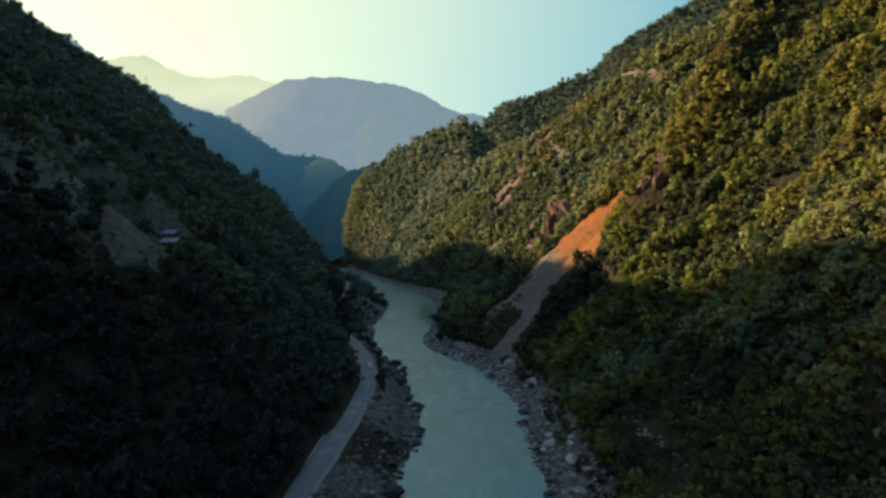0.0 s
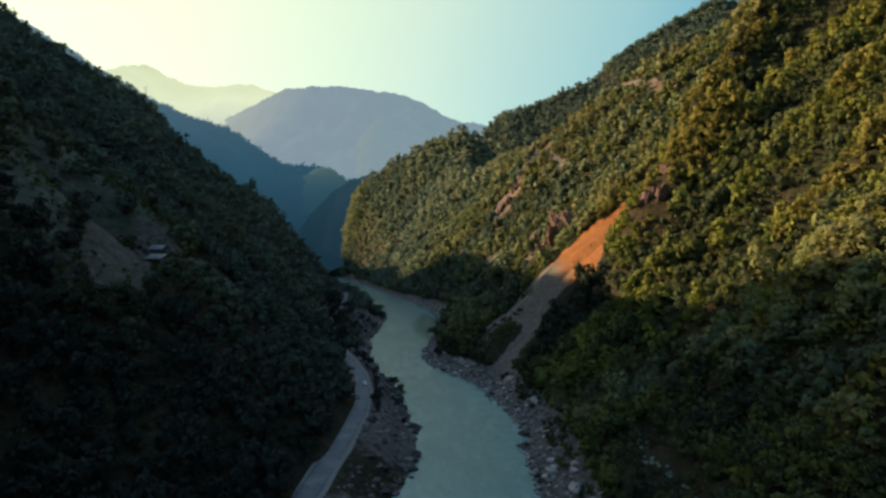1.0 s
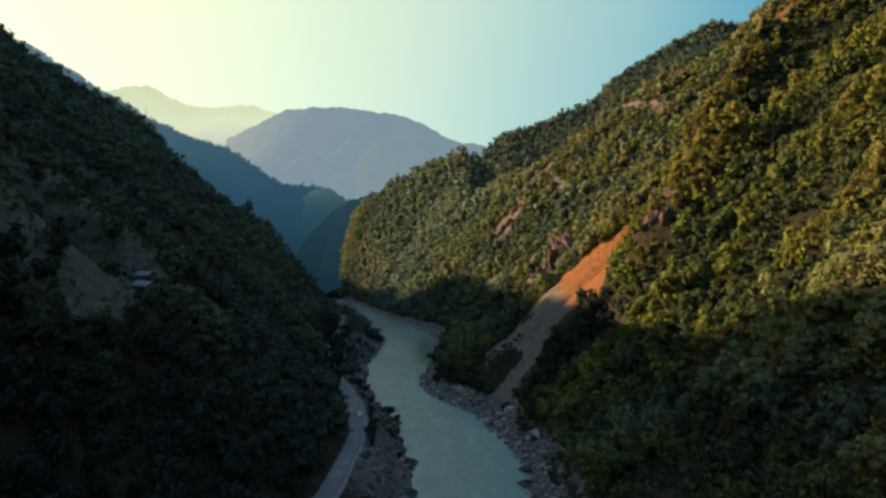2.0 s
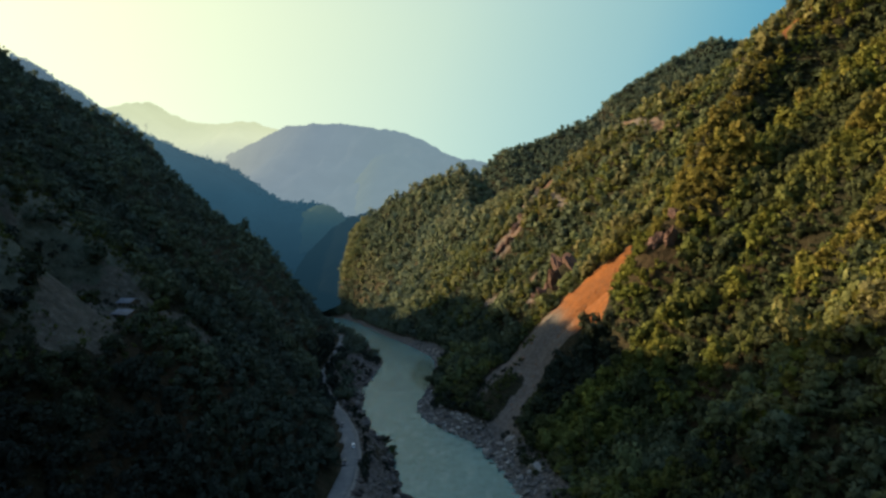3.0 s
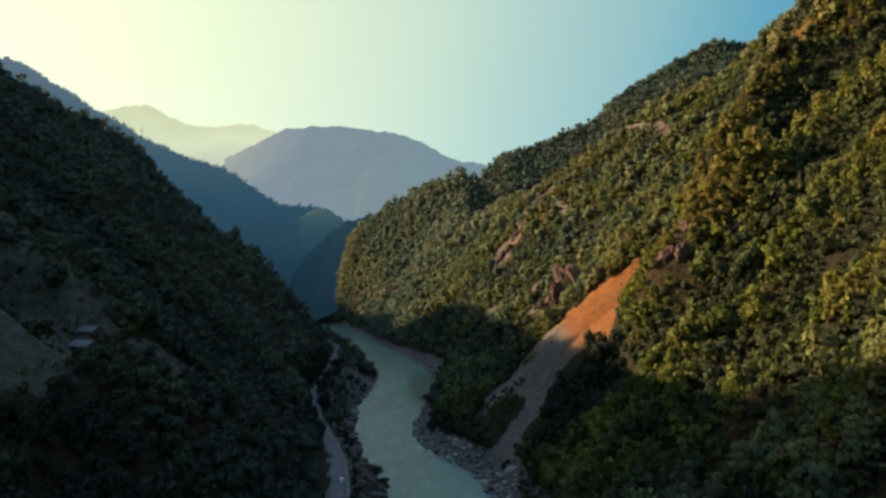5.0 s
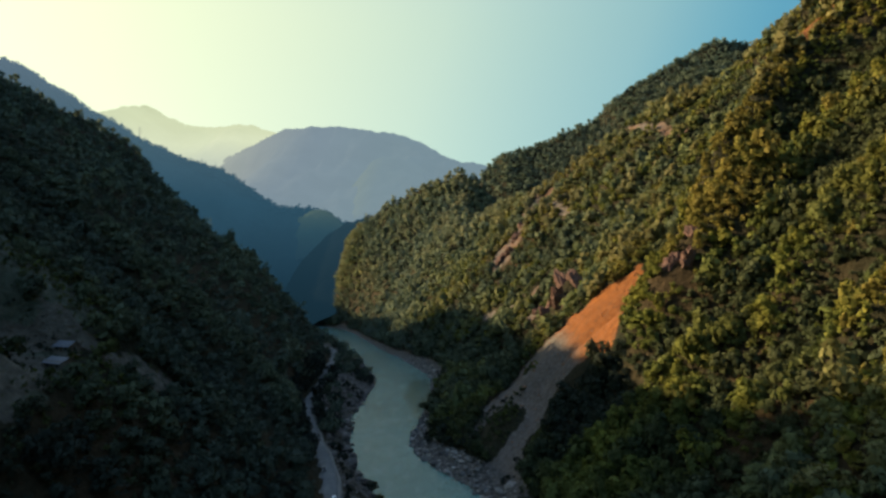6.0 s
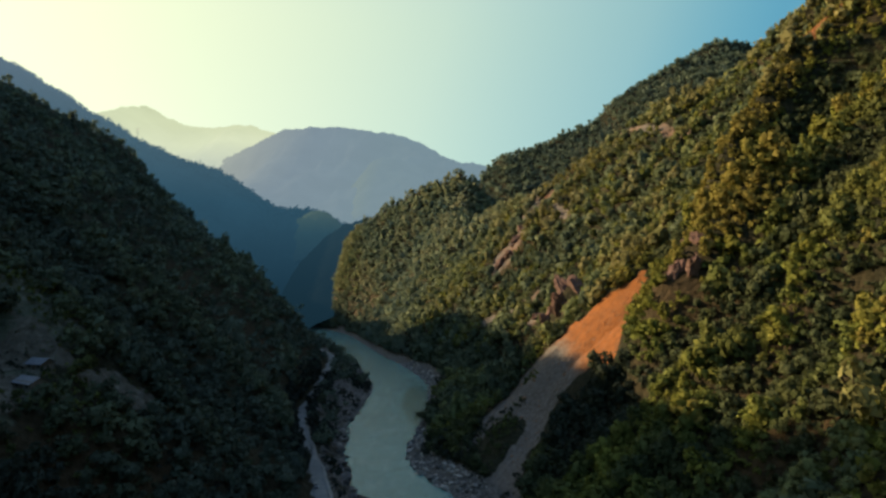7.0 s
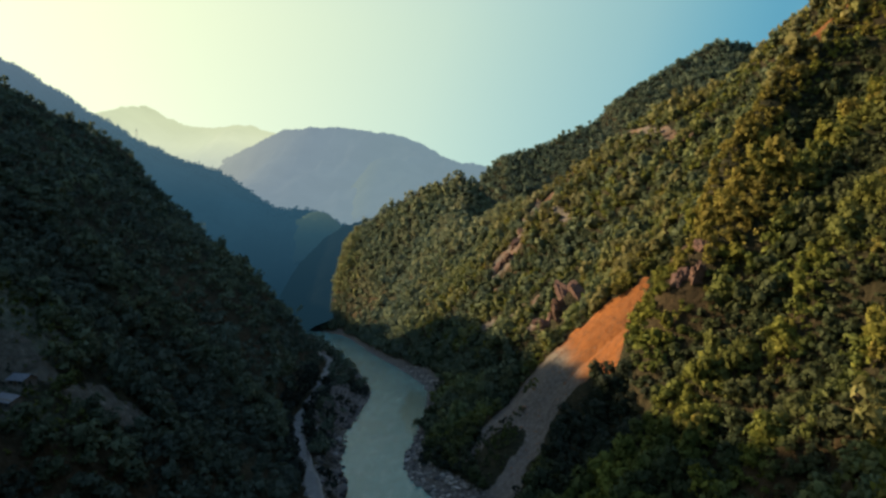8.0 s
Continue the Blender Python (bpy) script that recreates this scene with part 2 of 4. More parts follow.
def smooth_noise(x, y, seed):
    i, j = np.floor(x), np.floor(y)
    u, v = x - i, y - j
    u, v = u * u * (3 - 2 * u), v * v * (3 - 2 * v)
    a, b, c, d = hashed(i, j, seed), hashed(i + 1, j, seed), hashed(i, j + 1, seed), hashed(i + 1, j + 1, seed)
    return (a * (1 - u) + b * u) * (1 - v) + (c * (1 - u) + d * u) * v


def layered(x, y, size, seed, octaves=4):
    """Noise from -1 to 1 whose largest waves are size metres long."""
    total_, amp, norm = 0.0, 1.0, 0.0
    for o in range(octaves):
        total_ = total_ + amp * (2 * smooth_noise(x * 2**o / size + 17.3 * o, y * 2**o / size - 9.1 * o, seed + o) - 1)
        norm += amp
        amp *= 0.5
    return total_ / norm


def step01(v, a, b):
    u = np.clip((v - a) / (b - a), 0, 1)
    return u * u * (3 - 2 * u)


def curve_through(knots, spacing):
    """A smooth line (Catmull-Rom) through knots, with a point about every so many metres."""
    k = np.array(knots, float)
    k = np.vstack([2 * k[0] - k[1], k, 2 * k[-1] - k[-2]])
    out = []
    for a, b, c, d in zip(k, k[1:], k[2:], k[3:]):
        n = max(2, int(np.linalg.norm(c - b) / spacing))
        u = np.arange(n)[:, None] / n
        out.append(0.5 * (2 * b + (c - a) * u + (2 * a - 5 * b + 4 * c - d) * u**2 + (3 * b - a - 3 * c + d) * u**3))
    return np.vstack(out + [k[-2:-1]])


def side_distance(px, py, line):
    """Distance of points from a line in plan, positive to the left of its way, and the nearest index."""
    d = np.gradient(line[:, :2], axis=0)
    best, idx = np.full(px.shape, 1e18), np.zeros(px.shape, int)
    for n, (qx, qy) in enumerate(line[:, :2]):
        r = (px - qx) ** 2 + (py - qy) ** 2
        near = r < best
        best[near], idx[near] = r[near], n
    q, t = line[idx, :2], d[idx]
    sign = np.sign(t[..., 0] * (py - q[..., 1]) - t[..., 1] * (px - q[..., 0]))
    return np.sqrt(best) * np.where(sign == 0, 1, sign), idx


def mesh_object(name, verts, faces, material, smooth=False, attributes=(), normals=None):
    """One mesh object from arrays of corners and faces (all with the same number of corners)."""
    faces = np.asarray(faces, np.int32)
    me = bpy.data.meshes.new(name)
    me.vertices.add(len(verts))
    me.vertices.foreach_set("co", np.asarray(verts, np.float32).ravel())
    k = faces.shape[1]
    me.loops.add(faces.size)
    me.loops.foreach_set("vertex_index", faces.ravel())
    me.polygons.add(len(faces))
    me.polygons.foreach_set("loop_start", np.arange(0, faces.size, k, dtype=np.int32))
    me.polygons.foreach_set("loop_total", np.full(len(faces), k, np.int32))
    me.polygons.foreach_set("use_smooth", np.full(len(faces), smooth))
    for key, values in attributes:
        me.attributes.new(key, "FLOAT", "POINT").data.foreach_set("value", np.asarray(values, np.float32))
    me.materials.append(material)
    me.update(calc_edges=True)
    me.validate()
    if normals is not None:
        me.normals_split_custom_set_from_vertices(normals.tolist())
    return new(name, me)


def part(name, bm, material, parent, label=""):
    """Links a bmesh as one mesh object under a thing or under a part."""
    me = bpy.data.meshes.new(name)
    bm.to_mesh(me)
    bm.free()
    me.materials.append(material)
    ob = new(name, me)
    ob.parent = parent
    return tagged(ob, label)


def box(bm, x0, x1, y0, y1, z0, z1, bevel=0.0):
    made = bmesh.ops.create_cube(bm, size=1.0)
    vs = made["verts"]
    for v in vs:
        v.co = Vector((x0 + (v.co.x + 0.5) * (x1 - x0), y0 + (v.co.y + 0.5) * (y1 - y0), z0 + (v.co.z + 0.5) * (z1 - z0)))
    if bevel:
        bmesh.ops.bevel(bm, geom=list({e for v in vs for e in v.link_edges}), offset=bevel, segments=2, affect="EDGES", profile=0.5)
    return bm


# ---------------------------------------------------------------- the plan: river, road, slopes
LEFT_BANK = curve_through([(-16, -1500), (-20, -500), (-18, 0), (-16, 150), (-15, 185), (-9, 218), (-9, 241), (-16, 293), (-27, 341), (-42, 388), (-54, 465), (-55, 530), (-54, 618), (-78, 723), (-108, 814), (-150, 965), (-200, 1090), (-270, 1180), (-400, 1225), (-600, 1250), (-900, 1280)], 5)
RIGHT_BANK = curve_through([(30, -1500), (30, -500), (34, 0), (32, 150), (31, 228), (32, 269), (20, 334), (5, 363), (-10, 397), (-13, 432), (-9, 480), (-6, 564), (-10, 650), (-38, 749), (-80, 868), (-148, 1080), (-192, 1165), (-270, 1235), (-400, 1275), (-600, 1300), (-900, 1340)], 5)
ROAD_Z = 9.0
ROAD = curve_through([(-60, -1500), (-56, -400), (-48, 0), (-40, 120), (-37, 175), (-34, 234), (-35, 278), (-42, 322), (-53, 362), (-62, 388), (-72, 422), (-80, 448), (-89, 496), (-93, 555), (-102, 640), (-119, 762), (-158, 850), (-215, 990), (-290, 1112), (-400, 1180), (-620, 1215), (-950, 1245)], 4)
# the bare earth slide: its outline in plan
SLIDE = curve_through([(123, 418), (110, 423), (99, 431), (89, 446), (74, 446), (60, 452), (47, 448), (36, 428), (26, 403), (17, 390), (24, 383), (35, 394), (44, 399), (49, 388), (44, 376), (36, 364), (26, 352), (25, 341), (37, 330), (40, 343), (47, 356), (55, 366), (60, 378), (67, 381), (74, 380), (81, 377), (88, 364), (94, 369), (103, 380), (122, 413)], 2)
# the ravine above it, which cuts back behind a rib of the hillside
RAVINE = curve_through([(70, 402), (100, 418), (128, 424), (160, 440), (205, 462), (260, 492), (320, 530)], 4)
# the cleft between the far spur and the higher slope
CLEFT = curve_through([(30, 800), (50, 930), (80, 1120), (96, 1240)], 5)
# smaller bare patches: x, y, half length along x, half length along y
PATCHES = [(126, 517, 6, 8), (88, 600, 10, 8), (70, 742, 13, 17), (80, 735, 12, 16), (89, 745, 10, 18), (62, 712, 7, 8), (98, 790, 7, 7), (106, 782, 8, 8), (115, 773, 7, 7), (130, 776, 8, 7), (70, 707, 7, 7),
           (84, 631, 7, 7), (93, 629, 6, 7), (122, 373, 5, 6), (152, 461, 6, 6), (352, 585, 12, 22), (170, 800, 20, 5)]
# narrow worn trails across the slope
TRAILS = [curve_through([(102, 885), (113, 850), (118, 790), (124, 730), (134, 690)], 5), curve_through([(330, 1315), (365, 1308), (400, 1300), (440, 1296)], 6), curve_through([(199, 740), (207, 710), (217, 683), (223, 657), (231, 624)], 5), curve_through([(46, 680), (59, 663), (71, 645), (82, 638)], 5), curve_through([(230, 438), (240, 442), (251, 447), (263, 454)], 4)]
# cart tracks across the terrace with the houses
TRACKS = [curve_through([(-108, 256), (-121, 249), (-120, 236), (-114, 218), (-107, 203), (-99, 188)], 3), curve_through([(-99, 200), (-101, 214), (-107, 232)], 3), curve_through([(-101, 256), (-97, 262), (-91, 269)], 3)]
# trodden grey earth about the houses and along the old terraces
CLEARED = [(-108, 238, 9, 8), (-123, 247, 10, 4), (-104, 206, 5, 6), (-152, 206, 22, 2), (-160, 240, 20, 2), (-98, 270, 5, 7), (-92, 277, 4, 6), (-117, 256, 9, 5), (-98, 313, 4, 4)]


def hill_height(x, y):
    """The height of the ground in plan; also how bare and how stony it is."""
    dl, _ = side_distance(x, y, LEFT_BANK)
    dr, _ = side_distance(x, y, RIGHT_BANK)
    dr = -dr
    road, _ = side_distance(x, y, ROAD)
    wob = layered(x, y, 160, 11, 5)
    fine = layered(x, y, 34, 23, 4)
    # left: a rocky shoulder below the road, then the steep wooded slope
    above = np.maximum(road - 4.2, 0)
    far = step01(y, 330, 620)
    back_ = 1.0 - 0.02 * step01(y, 560, 640) - 0.03 * step01(y, 640, 700) + 0.28 * step01(y, 740, 950)
    low, mid, high = back_ * (0.95 + 0.24 * far), back_ * (0.80 + 0.025 * far), back_ * (0.70 + 0.02 * far)
    d1, d2 = 75.0, 205.0
    up = low * np.minimum(above, d1) + mid * np.clip(above - d1, 0, d2 - d1) + high * np.maximum(above - d2, 0)
    # this crest lies out of view; its bends place the shadow edge opposite
    lid = CREST_LEFT + 63 - 96 * step01(y, 424, 516) - 8 * np.exp(-((y - 550) / 22) ** 2) + 27 * step01(y, 572, 668) + 136 * step01(y, 680, 830)
    up = np.minimum(up, lid + 0.05 * (up - lid) + 25 * wob)
    up += (9 * wob + 4.0 * fine) * step01(above, 5, 70) + 10 * layered(x, y, 420, 5, 3) * step01(above, 40, 200)
    # unseen crest shoulders, added for their shadow, and the skyline notch past them
    up += 20 * (1 - step01(y, 455, 520)) * step01(-x, 420, 480) * step01(y, 330, 400) + 15 * step01(y, 640, 700) * (1 - step01(y, 750, 805)) * step01(-x, 480, 560)
    up += 12 * np.exp(-(((x + 190) / 40) ** 2 + ((y - 664) / 55) ** 2)) - 19 * np.exp(-(((x + 305) / 45) ** 2 + ((y - 915) / 90) ** 2)) + 11 * np.exp(-(((x + 434) / 22) ** 2 + ((y - 905) / 70) ** 2)) - 11 * np.exp(-(((x + 382) / 28) ** 2 + ((y - 925) / 80) ** 2)) - 14 * np.exp(-(((x + 430) / 45) ** 2 + ((y - 985) / 42) ** 2)) - 8 * np.exp(-(((x + 512) / 40) ** 2 + ((y - 890) / 40) ** 2))
    # the cut bank where the road rounds the foot of the hill
    up += 11 * step01(above, 0, 7) * step01(y, 345, 380) * (1 - step01(y, 560, 640))
    left = ROAD_Z - 0.35 + up
    shoulder = (ROAD_Z - 0.35) * step01(dl / np.maximum(dl + np.maximum(-road - 3.6, 0), 1), 0.0, 0.8) + 1.6 * fine * step01(-road, 4, 9)
    left = np.where(road > -3.6, left, shoulder)
    left = np.where(dl > 0, left, 0)
    # a levelled terrace with a few houses
    flat = 1 - step01(np.hypot((x + 118) / 34, (y - 236) / 22), 0.5, 1.0)
    left = left * (1 - 0.75 * flat) + (71 + 0.12 * (-x - 118)) * 0.75 * flat
    # right: stony bank, gentle foot, then steeper
    foot = 1 - 0.75 * step01(y, 480, 760)
    d = np.maximum(dr - 3, 0)
    soft_ = 55.0 * foot
    steep = RIGHT_SLOPE + 0.28 * step01(y, 520, 780)
    right = 0.52 * np.minimum(d, soft_) + steep * np.clip(d - soft_, 0, 170) + 1.03 * np.maximum(d - soft_ - 170, 0)
    gully = layered(y + 0.3 * x, 0.22 * x, 95, 41, 3) - 0.55 * (1 - np.abs(layered(y + 0.25 * x, 0.3 * x, 58, 57, 2))) ** 3 + 0.2
    ds, _ = side_distance(x, y, SLIDE)
    away = step01(-ds, 4, 45)
    rib = np.abs(layered(y + 0.15 * x + 6 * fine, 0.16 * x, 36, 83, 2))
    right += (9 * wob + 9 * fine + 25 * gully + 17 * (np.minimum(rib, 0.5) - 0.24) * away) * step01(d, 8, 90)
    cut, _ = side_distance(x, y, RAVINE)
    grow = step01(x, 118, 165) * (1 - step01(x, 185, 262))
    right += grow * (34 * np.exp(-((cut + 30) / 19) ** 2) - 40 * np.exp(-(cut / np.where(cut > 0, 72, 13)) ** 2))
    # a rocky rib beside the slide, the crag above its other edge, and the hollow in front of them
    right += 24 * np.exp(-((np.clip(x, 114, 150) - x) ** 2 + (y - 352) ** 2) / 19**2) + 22 * np.exp(-(((x - 90) / 13) ** 2 + ((y - 489) / 15) ** 2))
    right -= 15 * np.exp(-(((x - 118) / 42) ** 2 + ((y - 264) / 34) ** 2))
    # the high shoulder at the head of the rib
    right += 36 * np.exp(-(((x - 262) / 48) ** 2 + ((y - 440) / 34) ** 2)) + 16 * np.exp(-(((x - 330) / 40) ** 2 + ((y - 580) / 60) ** 2))
    # the spur's crest, past which the ground falls away
    crest_y = np.interp(x, [-200, 60, 101, 194, 225, 298, 322, 336, 900], [1290, 940, 900, 800, 770, 690, 640, 600, 480])
    crest_z = np.interp(x, [-200, 20, 60, 101, 130, 180, 202, 233, 256, 298, 322, 336, 900], [400, 240, 205, 184, 190, 213, 241, 258, 262, 287, 318, 338, 570])
    side = np.interp(x, [-40, 60], [0, 1])
    cap = crest_z + np.where(y < crest_y, 0.12 + 0.5 * step01(crest_y - y, 40, 110), -0.55) * np.abs(crest_y - y) + 8 * wob + 3 * fine
    right = right * (1 - side) + np.minimum(right, cap) * side
    # the lit spur that closes the reach
    crest2_y = np.interp(x, [-420, -175, -80, 42, 95], [1400, 1290, 1250, 1200, 1180])
    crest2_z = np.interp(x, [-420, -300, -228, -204, -188, -172, -107, -50, 0, 42, 70, 110, 150], [5, 12, 30, 90, 160, 180, 222, 252, 268, 278, 262, 225, 150])
    spur = crest2_z - np.where(y < crest2_y, 0.86, 0.8) * np.abs(crest2_y - y) + 9 * wob + 5 * fine
    lid2 = crest2_z + np.where(y < crest2_y, 0.15, -0.7) * np.abs(crest2_y - y) + 8 * wob + 3 * fine
    cleft, at = side_distance(x, y, CLEFT)
    right -= np.interp(CLEFT[at, 1], [830, 960, 1120, 1240], [0, 26, 48, 60]) * np.exp(-(cleft / np.where(cleft > 0, 26, 40)) ** 2)
    right = np.where(x < 150, np.minimum(np.maximum(right, spur * step01(dr, 2, 45)), np.maximum(lid2, 3.0)), right)
    # the higher ridge behind
    crest3_z = np.interp(x, [-300, -100, 40, 97, 137, 194, 300, 350, 381, 412, 525, 612, 662, 760, 900, 1500], [-60, 130, 250, 318, 354, 370, 418, 438, 478, 503, 577, 611, 619, 600, 580, 560])
    ridge3 = crest3_z - np.where(y < 1400, 0.78, 0.5) * np.abs(1400 + 0.1 * (x - 200) - y) + 14 * wob + 5 * fine
    right = np.maximum(right, np.where((dr > 60) & (y > 700), ridge3, -50))
    right = np.where(dr > 0, right, 0)
    z = np.where(dl > 0, left, np.where(dr > 0, np.maximum(right, 0.12 * np.minimum(d, 30)), 0))
    into = np.minimum(-dl, -dr)
    z = np.where((dl <= 0) & (dr <= 0), -np.minimum(0.35 * into + 0.3, 4), z)
    # beyond the reach the country lies at valley height
    out = step01(np.hypot(x, y - 400), 1900, 2600)
    z = z * (1 - out) + (60 + 40 * wob) * out
    bare = step01(ds + 2.5 * fine + 6 * layered(x, y, 12, 151, 2) * (1 - step01(x, 48, 66)), -2, 4)
    z = z - 2.0 * bare
    for px, py, ax, ay in PATCHES:
        bare = np.maximum(bare, 0.8 * (1 - step01(np.hypot((x - px) / ax, (y - py) / ay), 0.5, 1.35)))
    for line in TRAILS:
        off, _ = side_distance(x, y, line)
        bare = np.maximum(bare, 0.72 * (1 - step01(np.abs(off + 3 * fine), 2, 8)))
    bare = np.maximum(bare, np.where((dr > 60) & (y > 330), 0.52 * step01(layered(x, y + 0.6 * x, 46, 131, 3), 0.42, 0.62) * (1 - step01(y, 780, 900)), 0))
    stones = np.interp(y, [120, 300, 400, 450, 480, 540, 590, 690, 800, 1000], [13, 13, 11, 9, 5, 8, 15, 13, 8, 6])
    stony = np.maximum(np.where(dr > -6, 1 - step01(dr, stones + 5 * fine, stones * 1.6 + 6 * fine), 0), np.where((dl > -6) & (road < -3.0), 0.55 + 0.5 * fine, 0))
    stony = np.where((dl > 0) & (road > -3.0) & (road < 8), np.maximum(stony, 0.35), stony)
    meadow = np.where((x < -60) & (dl > 0), (1 - step01(np.hypot((x + 150) / 62, (y - 215) / 85), 0.55, 1.2)) * 0.85, 0)
    debris = np.maximum(1 - step01(x, 62, 96), np.where(ds < -6, 0.45 + 0.22 * step01(y, 480, 560) + 0.3 * fine, 0))
    cleared = np.zeros_like(z)
    for px, py, ax, ay in CLEARED:
        cleared = np.maximum(cleared, 1 - step01(np.hypot((x - px) / ax, (y - py) / ay), 0.5, 1.25))
    for line in TRACKS:
        off, _ = side_distance(x, y, line)
        cleared = np.maximum(cleared, 1.3 * (1 - step01(np.abs(off + 1.2 * fine), 1.5, 5.5)))
    return z, bare, np.clip(stony, 0, 1), cleared, debris, meadow, dl, dr, road


CREST_LEFT = 330.0
RIGHT_SLOPE = 0.98


def stretched(lo, hi, fine_lo, fine_hi, fine_step):
    """Grid lines, close together in the middle stretch and ever wider apart outside it."""
    mid_ = np.arange(fine_lo, fine_hi + 0.1, fine_step)
    outs = []
    for start, end, sign in ((fine_lo, lo, -1), (fine_hi, hi, 1)):
        pts, s, p = [], fine_step, start
        while abs(p - end) > s:
            s *= 1.12
            p += sign * s
            pts.append(p)
        outs.append(np.array(pts[:-1] + [end]))
    return np.concatenate([outs[0][::-1], mid_, outs[1]])


GX = np.concatenate([stretched(-4900, 4900, -420, 420, 4.0)])
GY = stretched(-4900, 4950, 60, 1300, 4.0)
XX, YY = np.meshgrid(GX, GY, indexing="ij")
ZZ, BARE, STONY, CLEAR, DEBRIS, MEADOW, DL, DR, DROAD = hill_height(XX, YY)


def sample(field, x, y):
    i = np.clip(np.searchsorted(GX, x) - 1, 0, len(GX) - 2)
    j = np.clip(np.searchsorted(GY, y) - 1, 0, len(GY) - 2)
    u, v = (x - GX[i]) / (GX[i + 1] - GX[i]), (y - GY[j]) / (GY[j + 1] - GY[j])
    return (field[i, j] * (1 - u) + field[i + 1, j] * u) * (1 - v) + (field[i, j + 1] * (1 - u) + field[i + 1, j + 1] * u) * v


def grid_faces(nx, ny):
    i, j = np.meshgrid(np.arange(nx - 1), np.arange(ny - 1), indexing="ij")
    a = (i * ny + j).ravel()
    return np.stack([a, a + ny, a + ny + 1, a + 1], 1)


ground = mesh_object("ground", np.stack([XX, YY, ZZ], -1).reshape(-1, 3), grid_faces(len(GX), len(GY)), GROUND, True,
                     (("bare", BARE.ravel()), ("stony", STONY.ravel()), ("cleared", CLEAR.ravel()), ("debris", DEBRIS.ravel()), ("meadow", MEADOW.ravel())))
tagged(ground, "steep wooded gorge slopes of brown and green earth with bare soil slides", "ground", kind="structure")


# ---------------------------------------------------------------- river
def river():
    """The water's surface: a level sheet over the bed, its edges hidden in the banks."""
    i, j = np.meshgrid(np.arange(len(GX) - 1), np.arange(len(GY) - 1), indexing="ij")
    wet = np.maximum(DL, DR) < 5
    cell = wet[:-1, :-1] | wet[1:, :-1] | wet[:-1, 1:] | wet[1:, 1:]
    a = (i * len(GY) + j)[cell]
    f = np.stack([a, a + len(GY), a + len(GY) + 1, a + 1], 1)
    used, f = np.unique(f, return_inverse=True)
    x, y = XX.ravel()[used], YY.ravel()[used]
    # calm marks the smooth eddy that takes the painted green reflection
    return mesh_object("water", np.stack([x, y, -0.12 + 0.04 * layered(x, y, 9, 77, 2)], 1), f.reshape(-1, 4), WATER, True,
                       (("calm", 1 - step01(np.hypot((x + 12 + 0.05 * (y - 560)) / 14, (y - 555) / 75) + 0.55 * layered(x, 0.35 * y, 17, 141, 3), 0.35, 1.3)),))


tagged(river(), "pale green silty river with faint ripples between rocky banks", "river", kind="structure")


# ---------------------------------------------------------------- far mountains
def range_of_hills(name, knots, base, depth, slope, material, label, seed, rough, spacing=40, tops=0.0, shoulder=()):
    """A distant range: a crest line (x, y, height) with flanks that fall to the front and the back."""
    line = curve_through(knots, spacing)
    rows = np.linspace(-1, 1, 61)
    tang = np.gradient(line[:, :2], axis=0)
    tang /= np.linalg.norm(tang, axis=1)[:, None]
    nor = np.stack([tang[:, 1], -tang[:, 0]], 1)
    off = np.sign(rows) * np.abs(rows) ** 1.3 * depth
    p = line[:, None, :2] + nor[:, None] * off[None, :, None]
    fall = np.abs(off)[None] * slope
    ribs = layered(p[..., 0] * 1.0, p[..., 1] * 0.35, 420, seed, 5)
    z = np.maximum(line[:, None, 2] - fall + rough * ribs * np.clip(np.abs(off)[None] / 300, 0.06, 1.2) + 0.10 * rough * layered(p[..., 0], p[..., 1], 60, seed + 9, 3) + tops * np.abs(layered(p[..., 0], p[..., 1], 16, seed + 3, 2)), base)
    # extra humps, added only for the shade they throw
    for sx, sy, sz in shoulder:
        z = np.maximum(z, sz - 0.9 * np.hypot(p[..., 0] - sx, p[..., 1] - sy) + 0.15 * rough * ribs)
    ob = mesh_object(name, np.dstack([p, z[..., None]]).reshape(-1, 3), grid_faces(len(line), len(rows)), material, True)
    tagged(ob, label, "mountain", kind="structure")
    return np.dstack([p, z[..., None]])


# haze painted as emission that brightens with height
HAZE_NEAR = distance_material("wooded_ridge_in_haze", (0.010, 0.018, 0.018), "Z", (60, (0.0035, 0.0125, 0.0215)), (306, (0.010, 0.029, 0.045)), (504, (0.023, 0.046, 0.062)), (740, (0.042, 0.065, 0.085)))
# near-black base and a weak glow paint this spur's shade
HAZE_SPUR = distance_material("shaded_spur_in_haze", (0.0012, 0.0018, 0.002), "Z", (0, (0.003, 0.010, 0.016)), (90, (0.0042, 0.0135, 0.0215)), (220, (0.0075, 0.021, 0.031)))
# the glow grows with height to paint sunlight on the top
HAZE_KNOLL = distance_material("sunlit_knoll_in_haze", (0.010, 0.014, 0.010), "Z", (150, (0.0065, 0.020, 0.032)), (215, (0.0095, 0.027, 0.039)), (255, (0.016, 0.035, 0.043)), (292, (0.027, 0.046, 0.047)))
# warmer glow at the left end paints the sun shaft along the rib
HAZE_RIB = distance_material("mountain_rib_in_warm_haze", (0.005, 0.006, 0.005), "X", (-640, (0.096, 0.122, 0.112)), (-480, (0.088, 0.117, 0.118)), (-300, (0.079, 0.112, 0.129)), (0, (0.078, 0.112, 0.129)))
